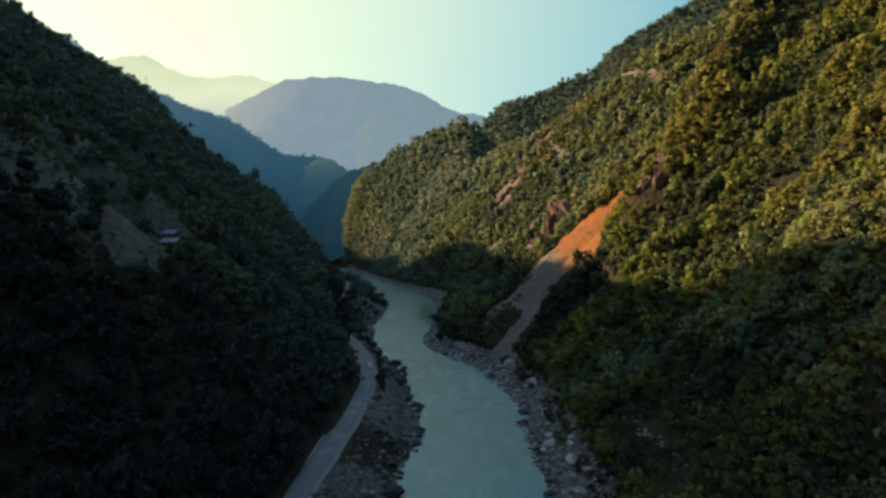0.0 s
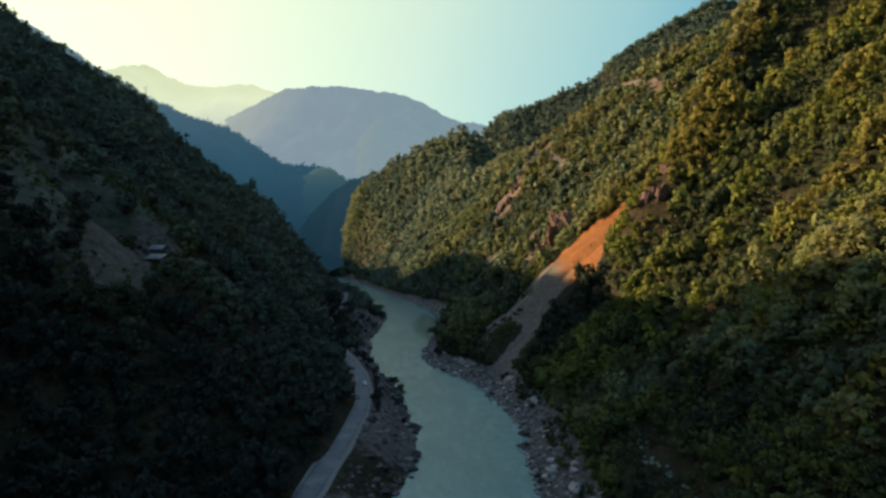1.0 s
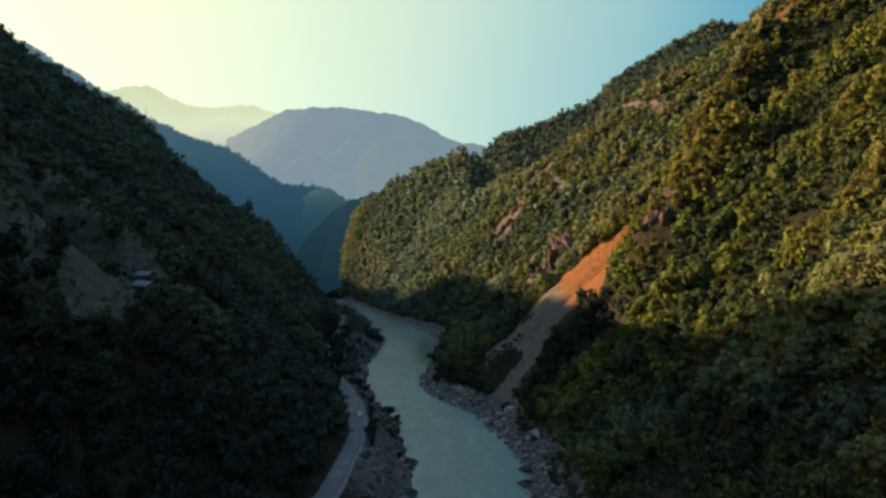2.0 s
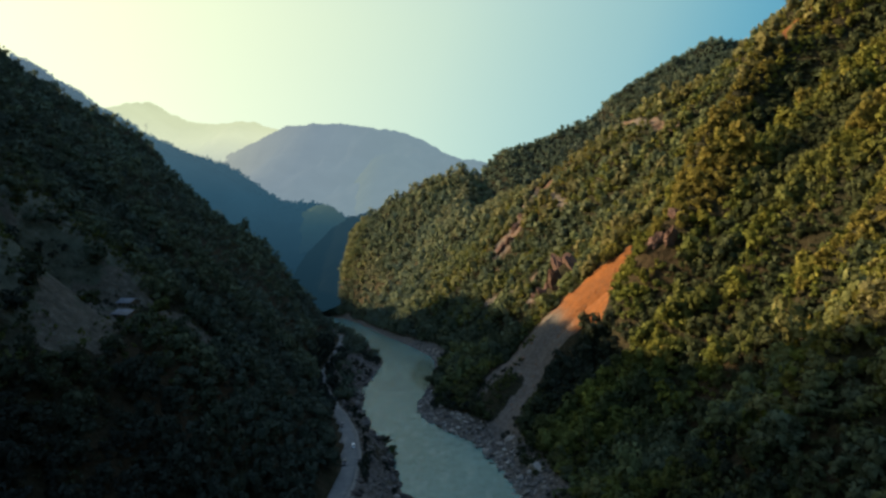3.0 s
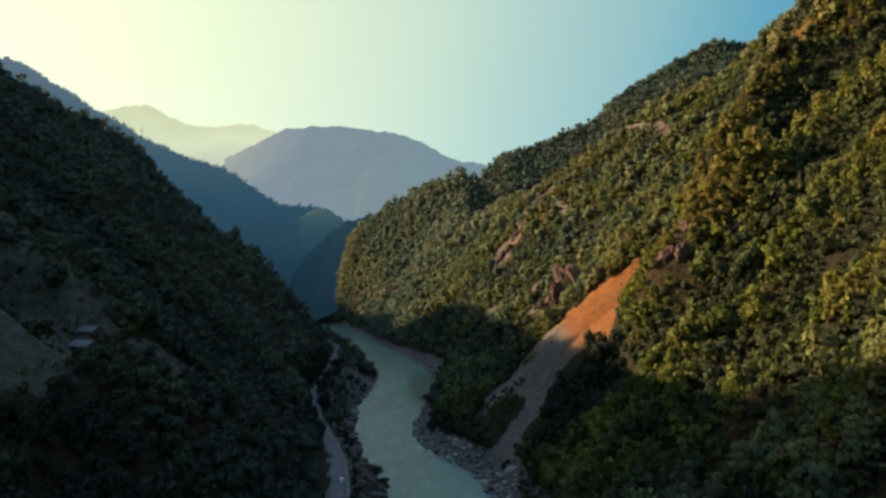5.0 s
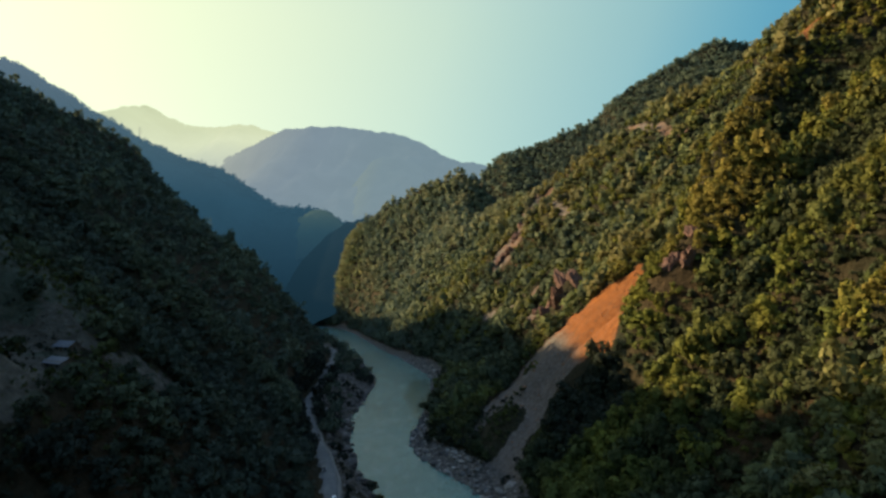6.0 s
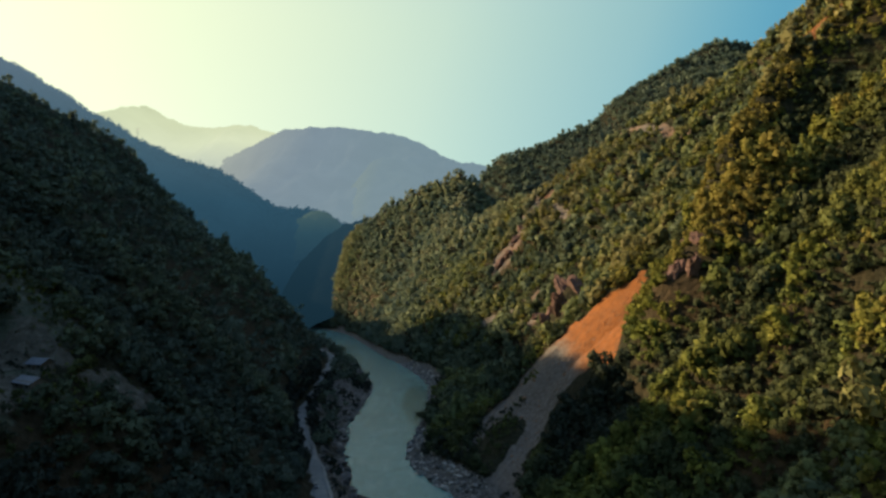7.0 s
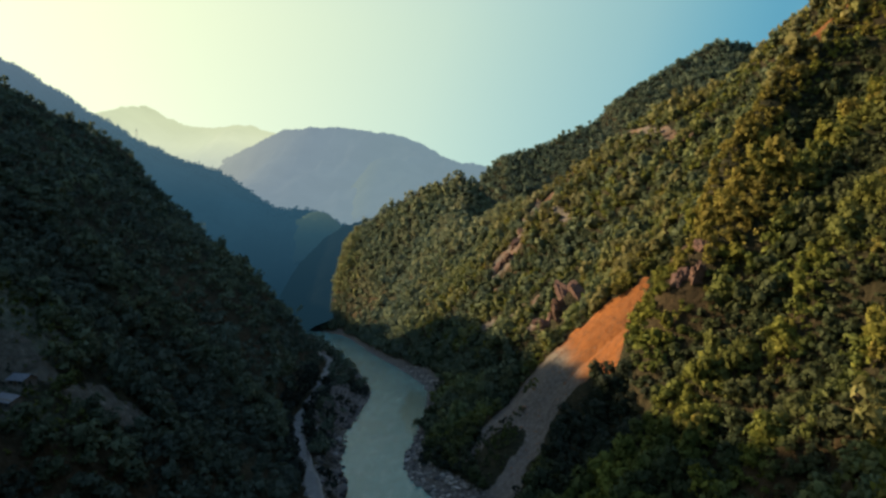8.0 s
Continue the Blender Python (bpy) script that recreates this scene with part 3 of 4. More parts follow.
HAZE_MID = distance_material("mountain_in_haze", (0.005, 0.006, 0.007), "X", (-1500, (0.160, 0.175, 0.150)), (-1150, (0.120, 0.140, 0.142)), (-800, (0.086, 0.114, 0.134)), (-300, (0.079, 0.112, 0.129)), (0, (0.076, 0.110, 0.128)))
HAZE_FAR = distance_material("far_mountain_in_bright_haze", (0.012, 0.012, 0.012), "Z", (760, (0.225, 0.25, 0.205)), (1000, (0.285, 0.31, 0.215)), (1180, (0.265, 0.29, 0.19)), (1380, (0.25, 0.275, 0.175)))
# an unseen shoulder added to the ridge above the river bend, to shade the spur's foot
SHADE_SHOULDER = [(-1035, 1525, 460), (-1047, 1495, 466), (-1060, 1462, 479), (-1075, 1425, 505), (-1092, 1385, 537), (-1110, 1340, 558)]
RIDGE = [(-2600, 1750, 450), (-1700, 1900, 560), (-1480, 1900, 720), (-1325, 1900, 748), (-1170, 1900, 660), (-998, 1900, 557), (-809, 1900, 456), (-639, 1900, 389), (-503, 1900, 307), (-368, 1900, 287), (-284, 1900, 244), (-180, 1880, 150), (-60, 1850, 40)]
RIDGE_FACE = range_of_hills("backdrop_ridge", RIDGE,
               -90, 640, 0.85, HAZE_NEAR, "dark wooded ridge in blue morning haze", 301, 110, 8, 15, SHADE_SHOULDER)
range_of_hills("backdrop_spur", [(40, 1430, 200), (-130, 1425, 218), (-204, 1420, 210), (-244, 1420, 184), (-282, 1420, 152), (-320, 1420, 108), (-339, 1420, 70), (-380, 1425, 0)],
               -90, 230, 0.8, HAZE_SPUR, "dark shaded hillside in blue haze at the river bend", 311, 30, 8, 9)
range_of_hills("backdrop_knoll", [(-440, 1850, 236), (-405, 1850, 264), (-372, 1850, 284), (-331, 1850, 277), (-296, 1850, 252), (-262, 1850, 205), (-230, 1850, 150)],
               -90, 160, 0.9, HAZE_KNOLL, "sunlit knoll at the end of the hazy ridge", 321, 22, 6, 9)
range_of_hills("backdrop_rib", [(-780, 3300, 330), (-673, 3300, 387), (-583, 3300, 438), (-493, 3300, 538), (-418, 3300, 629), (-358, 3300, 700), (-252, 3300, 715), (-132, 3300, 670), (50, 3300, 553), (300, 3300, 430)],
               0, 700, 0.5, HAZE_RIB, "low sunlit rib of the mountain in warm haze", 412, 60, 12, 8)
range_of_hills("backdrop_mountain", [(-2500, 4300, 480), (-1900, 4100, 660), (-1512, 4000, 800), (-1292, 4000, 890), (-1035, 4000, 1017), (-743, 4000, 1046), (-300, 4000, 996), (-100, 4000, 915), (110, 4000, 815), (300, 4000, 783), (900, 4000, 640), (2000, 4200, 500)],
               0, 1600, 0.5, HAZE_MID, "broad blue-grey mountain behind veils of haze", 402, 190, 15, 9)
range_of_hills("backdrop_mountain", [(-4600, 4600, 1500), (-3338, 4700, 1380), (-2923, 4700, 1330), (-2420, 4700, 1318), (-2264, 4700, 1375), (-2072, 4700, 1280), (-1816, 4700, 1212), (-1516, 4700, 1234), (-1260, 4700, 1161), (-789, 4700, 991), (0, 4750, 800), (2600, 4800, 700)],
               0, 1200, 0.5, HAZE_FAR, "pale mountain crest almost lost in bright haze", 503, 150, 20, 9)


# ---------------------------------------------------------------- road
def road():
    line = ROAD[(ROAD[:, 1] > -300) & (ROAD[:, 1] < 860)]
    tang = np.gradient(line, axis=0)
    tang /= np.linalg.norm(tang, axis=1)[:, None]
    nor = np.stack([-tang[:, 1], tang[:, 0]], 1)
    across = [(-3.5, -0.5), (-3.45, 0.0), (-1.7, 0.05), (0, 0.08), (1.7, 0.05), (3.45, 0.0), (3.5, -0.5)]
    p = np.array([[(*(q + n * o), ROAD_Z + h) for o, h in across] for q, n in zip(line, nor)])
    ob = mesh_object("road", p.reshape(-1, 3), grid_faces(len(line), len(across)), ASPHALT, True)
    tagged(ob, "narrow grey worn asphalt road cut into the slope above the river", "road", kind="structure")
    for side in (-1, 1):
        edge = [(side * 3.42, -0.02), (side * 3.7, 0.05), (side * 4.5, 0.02), (side * 5.0, -0.55)]
        p = np.array([[(*(q + n * (o + 0.25 * side * math.sin(0.7 * k + side))), ROAD_Z + h) for o, h in edge] for k, (q, n) in enumerate(zip(line, nor))])
        verge = mesh_object("road_verge", p.reshape(-1, 3), grid_faces(len(line), len(edge)), GRAVEL, True)
        tagged(verge, "pale dusty gravel verge along the asphalt road", "road", kind="structure")
    return line, tang, nor


GRAVEL = plain_material("dusty_gravel", (0.15, 0.142, 0.125), 0.95, vary=0.45)
ROAD_LINE, ROAD_TANG, ROAD_NOR = road()


# ---------------------------------------------------------------- woods
rng = np.random.default_rng(7)


def crown_cards(cards, lobes, radius, height, card, seed, tall=0.0, corners=4):
    """Leaf sprays of one crown, each a small bent piece of three or four corners; they lie on the outside of several lobes."""
    r = np.random.default_rng(seed)
    ang = r.uniform(0, 2 * np.pi, lobes)
    out = radius * np.sqrt(r.uniform(0.02, 0.45, lobes))
    lz = height * r.uniform(0.30, 0.86, lobes)
    out *= 1 - tall * (lz / height)
    centre = np.stack([out * np.cos(ang), out * np.sin(ang), lz], 1)
    size = radius * r.uniform(0.30, 0.58, lobes) * (1 - 0.5 * tall * (lz / height))
    which = r.integers(0, lobes, cards)
    way = r.normal(size=(cards, 3))
    way[:, 2] = np.where(way[:, 2] < -0.4, -way[:, 2], way[:, 2])
    way /= np.linalg.norm(way, axis=1)[:, None]
    pos = centre[which] + way * (size[which] * r.uniform(0.72, 1.12, cards))[:, None] * np.array([1, 1, 0.8])
    nrm = way + 0.42 * r.normal(size=(cards, 3))
    nrm /= np.linalg.norm(nrm, axis=1)[:, None]
    a = np.cross(nrm, r.normal(size=(cards, 3)))
    a /= np.linalg.norm(a, axis=1)[:, None]
    b = np.cross(nrm, a)
    s = (card * r.uniform(0.6, 1.35, cards))[:, None]
    if corners == 3:
        corner = [pos - a * s * 0.62 - b * s * 0.3, pos + a * s * 0.66 - b * s * 0.24 + nrm * s * 0.12, pos + b * s * 0.72 + nrm * s * 0.2]
    else:
        corner = [pos - a * s * 0.55, pos - b * s * 0.5 + nrm * s * 0.2, pos + a * s * 0.6, pos + b * s * 0.45 + nrm * s * 0.15]
    soft_way = 0.8 * way + 0.65 * nrm + np.array([0, 0, 0.12])
    soft_way /= np.linalg.norm(soft_way, axis=1)[:, None]
    return np.stack(corner, 1).reshape(-1, 3), np.repeat(soft_way, corners, axis=0)


def trunk_shape(height, width, sides, seed, limbs=3):
    """A tapered, slightly crooked trunk with a few limbs."""
    r = np.random.default_rng(seed)
    bm = bmesh.new()

    def stem(p0, p1, w0, w1, rings):
        axis = (p1 - p0).normalized()
        u = axis.orthogonal().normalized()
        v = axis.cross(u)
        last = None
        for k in range(rings + 1):
            f = k / rings
            c = p0.lerp(p1, f) + (u * r.normal() + v * r.normal()) * 0.03 * height * (0 < k < rings)
            w = w0 + (w1 - w0) * f
            ring = [bm.verts.new(c + (u * math.cos(6.2832 * i / sides) + v * math.sin(6.2832 * i / sides)) * w) for i in range(sides)]
            if last:
                for i in range(sides):
                    bm.faces.new((last[i], last[(i + 1) % sides], ring[(i + 1) % sides], ring[i]))
            last = ring
        bm.faces.new(last)

    top = Vector((0.04 * height * r.normal(), 0.04 * height * r.normal(), height * 0.8))
    stem(Vector((0, 0, -0.8)), top, width, width * 0.35, 3)
    for k in range(limbs):
        f = 0.4 + 0.15 * k
        a = 2.1 * k + r.uniform(0, 1)
        p = Vector((0, 0, -0.8)).lerp(top, f)
        stem(p, p + Vector((math.cos(a) * 0.26, math.sin(a) * 0.26, 0.22)) * height, width * 0.45, width * 0.15, 2)
    return bm


def wood(name, x, y, radius, tint, cards, lobes, card, shapes, label, tall=0.0, category="forest", haze_veil=0.0):
    """Many trees joined into one mesh: crowns of leaf sprays, every tree turned and sized for itself."""
    z = sample(ZZ, x, y)
    protos = [crown_cards(cards, lobes, 1.0, 2.0, card, 1000 + 7 * k + cards, tall * (k % 3 == 0), 3) for k in range(shapes)]
    pick = rng.integers(0, shapes, len(x))
    turn = rng.uniform(0, 2 * np.pi, len(x))
    tallness = rng.uniform(0.75, 1.2, len(x)) + 0.6 * rng.uniform(size=len(x)) ** 4
    vs, ts, ns, ds = [], [], [], []
    haze_veil = np.broadcast_to(np.asarray(haze_veil, float), x.shape)
    for k in range(shapes):
        w = np.nonzero(pick == k)[0]
        p, q = protos[k]
        c, s = np.cos(turn[w])[:, None], np.sin(turn[w])[:, None]
        r = radius[w][:, None]
        vx, vy, vz = p[None, :, 0] * c - p[None, :, 1] * s, p[None, :, 0] * s + p[None, :, 1] * c, p[None, :, 2]
        vs.append(np.stack([x[w][:, None] + vx * r, y[w][:, None] + vy * r, z[w][:, None] - 0.3 * r + vz * r * tallness[w][:, None]], -1).reshape(-1, 3))
        ns.append(np.stack([q[None, :, 0] * c - q[None, :, 1] * s, q[None, :, 0] * s + q[None, :, 1] * c, np.broadcast_to(q[None, :, 2], vx.shape)], -1).reshape(-1, 3))
        ts.append(np.repeat(tint[w], len(p)))
        ds.append(np.repeat(haze_veil[w], len(p)))
    v = np.concatenate(vs)
    ob = mesh_object(name, v, np.arange(len(v)).reshape(-1, 3), LEAVES, True, (("tint", np.concatenate(ts)), ("haze_veil", np.concatenate(ds))), np.concatenate(ns))
    return tagged(ob, label, category, kind="stuff")


def scatter(x0, x1, y0, y1, spacing, seed):
    """Points over a stretch of the plan, about so far apart, uneven."""
    r = np.random.default_rng(seed)
    nx, ny = int((x1 - x0) / spacing), int((y1 - y0) / spacing)
    gx, gy = np.meshgrid(x0 + (np.arange(nx) + 0.5) * spacing, y0 + (np.arange(ny) + 0.5) * spacing)
    return (gx + r.uniform(-0.62, 0.62, gx.shape) * spacing).ravel(), (gy + r.uniform(-0.62, 0.62, gx.shape) * spacing).ravel()


# bare rock faces: x, y, width, height
CRAGS = ((86, 481, 12, 28), (92, 490, 12, 32), (84, 494, 10, 24), (99, 483, 10, 25), (95, 503, 12, 30), (79, 488, 9, 18), (104, 494, 9, 20), (90, 472, 8, 17), (110, 500, 8, 16),
         (72, 738, 14, 17), (80, 731, 11, 15), (88, 741, 12, 18), (64, 716, 8, 9), (96, 752, 10, 14), (137, 405, 10, 20), (126, 517, 9, 12), (152, 461, 9, 10), (88, 598, 8, 7), (115, 351, 7, 14), (121, 347, 7, 16), (126, 353, 6, 10))


def wooded(x, y, clearing=0.12):
    """Where trees stand: not in the river, on the road, on the bare slides, nor at every spot."""
    ok = (np.maximum(sample(DL, x, y), sample(DR, x, y)) > 7) & (sample(BARE, x, y) < 0.55)
    r = sample(DROAD, x, y)
    ok &= ~((sample(DL, x, y) > 0) & (r > -5.0) & (r < 6.0) & (y < 880))
    ok &= sample(STONY, x, y) < 0.62
    # the rocky shoulder under the road is bare of trees as far as the bend
    ok &= ~((sample(DL, x, y) > 0) & (r < 6.0) & (y < 405))
    ok &= sample(CLEAR, x, y) < 0.3
    ok &= ~((x > 52) & (x < 69) & (y > 148) & (y < 212))
    # low scrub only on the island between the two tongues of the slide
    ok &= np.hypot((x - 36) / 17, (y - 378) / 24) > 0.9 + 0.3 * layered(x, y, 9, 152, 2)
    ok &= sample(MEADOW, x, y) < 0.2 + rng.uniform(0, 1.1, len(x)) ** 2
    ok &= ((sample(BARE, x + 1, y + 5) < 0.6) & (sample(BARE, x - 3, y + 4) < 0.6) & (sample(BARE, x, y + 10) < 0.6)) | (x > 95) | (y > 470)
    for px, py, w, _ in CRAGS:
        ok &= np.hypot(x - px + 2, y - py + 0.45 * w) > 0.72 * w
    # not on the far sides of the ridges, which the gorge never sees
    gx_ = (sample(ZZ, x + 6, y) - sample(ZZ, x - 6, y)) / 12
    gy_ = (sample(ZZ, x, y + 6) - sample(ZZ, x, y - 6)) / 12
    ok &= ((y > 900) & (x < -90)) | ((gx_ * (x - 5) + gy_ * (y - 40) + (92 - sample(ZZ, x, y))) > -np.where((y < 430) & (x > 0), 0.9, 0.25) * np.hypot(x, y - 40))
    return ok & (rng.uniform(size=len(x)) > clearing)


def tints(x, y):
    """Hue of each tree: shade of the hollows painted as darker tint, patches of more yellow wood, and chance."""
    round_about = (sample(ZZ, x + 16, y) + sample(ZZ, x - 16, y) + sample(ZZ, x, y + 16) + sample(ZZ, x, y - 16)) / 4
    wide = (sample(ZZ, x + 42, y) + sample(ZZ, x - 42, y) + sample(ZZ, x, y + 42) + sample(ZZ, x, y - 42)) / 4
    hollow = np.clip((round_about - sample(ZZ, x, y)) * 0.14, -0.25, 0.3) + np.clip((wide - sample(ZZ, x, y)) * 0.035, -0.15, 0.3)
    return shore_shade(x, y) * np.clip(0.55 - hollow + 0.42 * layered(x, y, 44, 91, 3) + 0.22 * layered(x, y, 17, 95, 2) + rng.normal(0, 0.08, len(x)) + 0.3 * step01(rng.uniform(size=len(x)), 0.93, 0.97), 0.3, 1.0)


def shore_shade(x, y):
    """Lowers the tint on the shore below the slide, to paint deeper shade there."""
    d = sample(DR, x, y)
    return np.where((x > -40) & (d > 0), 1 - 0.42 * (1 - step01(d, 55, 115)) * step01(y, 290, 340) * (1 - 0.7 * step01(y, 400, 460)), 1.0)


def veil_amount(x, y):
    """Haze painted into the leaves as pale grey: none above the near bank, more on the left side and up the gorge."""
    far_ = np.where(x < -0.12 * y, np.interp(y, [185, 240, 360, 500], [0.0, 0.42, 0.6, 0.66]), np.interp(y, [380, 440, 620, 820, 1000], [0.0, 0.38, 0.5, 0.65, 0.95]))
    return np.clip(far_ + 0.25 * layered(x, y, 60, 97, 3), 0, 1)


def in_wedge(x, y, k=0.80, m=25):
    return np.abs(x) < k * y + m


# right slope, close by
x, y = scatter(-16, 300, 90, 430, 4.1, 1)
ok = wooded(x, y, 0.06) & in_wedge(x, y)
single = (x < 92) & (y < 232)
xs, ys = x[ok & single], y[ok & single]
x, y = x[ok & ~single], y[ok & ~single]
rad = np.clip(rng.lognormal(0.95, 0.45, len(x)) * (1 + 0.4 * layered(x, y, 30, 71, 2)), 1.0, 6.2) * np.where((x < 62) & (y > 330), 0.72, 1.0)
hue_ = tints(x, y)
# the pale grey also mutes the near foliage that lies in shade
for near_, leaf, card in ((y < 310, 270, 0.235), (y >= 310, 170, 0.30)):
    wood("woods", x[near_], y[near_], rad[near_], hue_[near_], leaf, 9, card, 8, "dense mixed broadleaf wood of yellow-green crowns on the steep slope", 0.4, haze_veil=0.45 * (1 - step01(y[near_] + 0.6 * x[near_], 280, 335)))
# the low growth under it
x, y = np.concatenate([scatter(-16, 300, 90, 480, 3.0, 11), scatter(-30, 420, 480, 830, 4.6, 12)], axis=1)
ok = wooded(x, y, 0.0) & in_wedge(x, y)
x, y = x[ok], y[ok]
wood("undergrowth", x, y, rng.uniform(1.5, 2.7, len(x)) * np.where(y > 480, 1.3, 1.0), 0.95 * tints(x, y), 18, 4, 0.60, 6, "low bushes and withered grass under the trees", 0.0, "undergrowth")

# left slope, close by; its shade is put into lowered tints
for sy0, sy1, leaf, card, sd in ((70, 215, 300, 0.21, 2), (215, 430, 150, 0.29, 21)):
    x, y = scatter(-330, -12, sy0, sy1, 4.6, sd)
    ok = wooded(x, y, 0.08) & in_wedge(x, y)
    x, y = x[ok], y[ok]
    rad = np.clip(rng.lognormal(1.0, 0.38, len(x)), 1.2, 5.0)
    wood("woods", x, y, rad, np.interp(y, [120, 260], [0.2, 0.35]) * tints(x, y), leaf, 7, card, 8, "dense wood of broadleaf trees on the left slope, darkened for shade", 0.4, haze_veil=veil_amount(x, y))

# low growth under the near trees of the left slope, tint lowered for shade
x, y = scatter(-230, -12, 90, 300, 3.6, 13)
ok = wooded(x, y, 0.0) & in_wedge(x, y)
x, y = x[ok], y[ok]
wood("undergrowth", x, y, rng.uniform(0.9, 2.0, len(x)), 0.4 * tints(x, y), 16, 4, 0.5, 6, "low bushes and withered grass under the trees, darkened for shade", 0.0, "undergrowth")

# middle distance, both sides; the left's lower tint stands for its shade
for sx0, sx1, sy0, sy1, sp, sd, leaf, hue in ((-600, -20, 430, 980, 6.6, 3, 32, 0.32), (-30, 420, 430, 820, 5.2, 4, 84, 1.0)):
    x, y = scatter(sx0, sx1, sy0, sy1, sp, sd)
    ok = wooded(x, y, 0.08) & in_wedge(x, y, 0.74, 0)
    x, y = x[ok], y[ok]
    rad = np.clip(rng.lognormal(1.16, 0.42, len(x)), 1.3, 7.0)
    wood("woods", x, y, rad, hue * tints(x, y), leaf, 6, 0.46, 6, "wooded gorge side with rounded crowns and bare gaps", 0.4, haze_veil=veil_amount(x, y))

# the spur and the higher ridge beyond; the ridge's low tint paints haze and shade
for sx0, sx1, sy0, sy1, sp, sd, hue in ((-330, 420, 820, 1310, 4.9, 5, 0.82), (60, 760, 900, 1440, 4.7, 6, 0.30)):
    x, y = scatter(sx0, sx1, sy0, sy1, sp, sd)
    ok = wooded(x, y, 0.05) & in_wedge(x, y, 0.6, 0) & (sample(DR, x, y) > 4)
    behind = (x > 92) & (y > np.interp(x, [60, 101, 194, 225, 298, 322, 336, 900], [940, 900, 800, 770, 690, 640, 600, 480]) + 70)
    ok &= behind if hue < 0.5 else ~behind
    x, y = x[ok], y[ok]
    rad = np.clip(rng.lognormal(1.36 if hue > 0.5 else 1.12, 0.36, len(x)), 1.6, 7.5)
    wood("woods", x, y, rad, hue * tints(x, y), 22 if hue > 0.5 else 15, 4, 0.66 if hue > 0.5 else 0.78, 8, "far wooded spur with small crowns packed along its crest", 0.4, haze_veil=veil_amount(x, y) * (1.0 if hue > 0.5 else 0.85))


# the steep end of the spur, where crowns hang over one another
x, y = scatter(-240, -160, 1110, 1340, 2.7, 42)
ok = (sample(DR, x, y) > 6) & (sample(ZZ, x, y) > 12)
x, y = x[ok], y[ok]
wood("woods", x, y, np.clip(rng.lognormal(1.2, 0.3, len(x)), 1.8, 5.5), 0.7 * tints(x, y), 14, 4, 0.72, 8, "crowns hanging over the steep end of the spur", 0.4, haze_veil=veil_amount(x, y))


# trees along the crest of the hazy ridge
def crest_wood(seed):
    r = np.random.default_rng(seed)
    line = RIDGE_FACE[:, 30:34].reshape(-1, 3)
    line = np.concatenate([line, 0.5 * (line[4:] + line[:-4])])
    line = line[(line[:, 0] > -1450) & (line[:, 0] < -150)]
    keep = r.uniform(size=len(line)) < 0.8
    vs, ns = [], []
    for q in line[keep]:
        v, n = crown_cards(26, 5, 1.0, 2.0, 0.55, int(r.integers(0, 12)), 0.75 * (r.uniform() < 0.5))
        wide, tall = r.uniform(3.0, 6.0), r.uniform(2.5, 6.5)
        vs.append(v * [wide, wide, tall] + q - [0, 0, 3.5])
        ns.append(n)
    v = np.concatenate(vs)
    # leaves take the ridge's haze emission as their colour
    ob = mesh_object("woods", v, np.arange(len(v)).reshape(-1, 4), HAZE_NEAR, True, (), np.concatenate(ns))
    tagged(ob, "uneven row of trees along the crest of a hazy ridge", "forest", kind="stuff")


crest_wood(17)


# single trees on the near right-hand bank
def single_trees(xs, ys):
    order = np.argsort(np.hypot(xs, ys))[:280]
    protos = []
    for k in range(6):
        leaves_, ways_ = crown_cards(250, 9, 1.0, 2.0, 0.215, 60 + k, 0.4 * (k % 2))
        crown = mesh_object("crown", leaves_, np.arange(1000).reshape(-1, 4), LEAVES_ONE, True, (), ways_)
        tree = new("tree")
        crown.parent = tree
        part("trunk", trunk_shape(1.5, 0.075, 6, 80 + k), BARK, tree)
        tagged(tree, "broadleaf tree with a ragged green crown on the river slope", "tree", "trees above the right bank")
        protos.append(tree)
    for n, i in enumerate(order):
        r = float(np.clip(rng.lognormal(0.95, 0.36), 1.2, 5.0))
        m = Matrix.LocRotScale((float(xs[i]), float(ys[i]), float(sample(ZZ, xs[i:i + 1], ys[i:i + 1])[0]) - 0.25 * r), Euler((0, 0, float(rng.uniform(0, 6.28)))), None)
        tree = protos[n] if n < 6 else copy_thing(protos[n % 6], m)
        tree.matrix_basis = m @ Matrix.Diagonal((r, r, r * float(rng.uniform(0.85, 1.3)), 1))
    return xs[order[-1]], ys[order[-1]], np.delete(np.arange(len(xs)), order)


*_, rest = single_trees(xs, ys)
if len(rest):
    x, y = xs[rest], ys[rest]
    # same painted grey as the near trees in shade
    wood("woods", x, y, np.clip(rng.lognormal(0.98, 0.36, len(x)), 1.2, 5.2), tints(x, y), 116, 8, 0.32, 8, "dense mixed broadleaf wood along the foot of the slope", 0.4, haze_veil=0.5)


# ---------------------------------------------------------------- shrubs on the rocky shoulder below the road
x, y = scatter(-130, -8, 120, 900, 3.4, 31)
keep = (sample(DL, x, y) > 3) & (sample(DROAD, x, y) < -6.5) & (layered(x, y, 22, 63, 2) > 0.4 + 0.3 * (y < 290) - 0.15 * (y > 395) * (y < 640) - 0.6 * (sample(DROAD, x, y) > -8.5) * (y > 230))
x, y = x[keep], y[keep]
# low tint, as on the left slope, stands for shade
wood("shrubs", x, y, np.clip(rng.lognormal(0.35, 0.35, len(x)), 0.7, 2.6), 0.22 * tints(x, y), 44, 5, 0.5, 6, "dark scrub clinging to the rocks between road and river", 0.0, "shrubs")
# trees that crowd the edges of the road past the bend, tint lowered for shade
side_ = ROAD_LINE[:, 1]
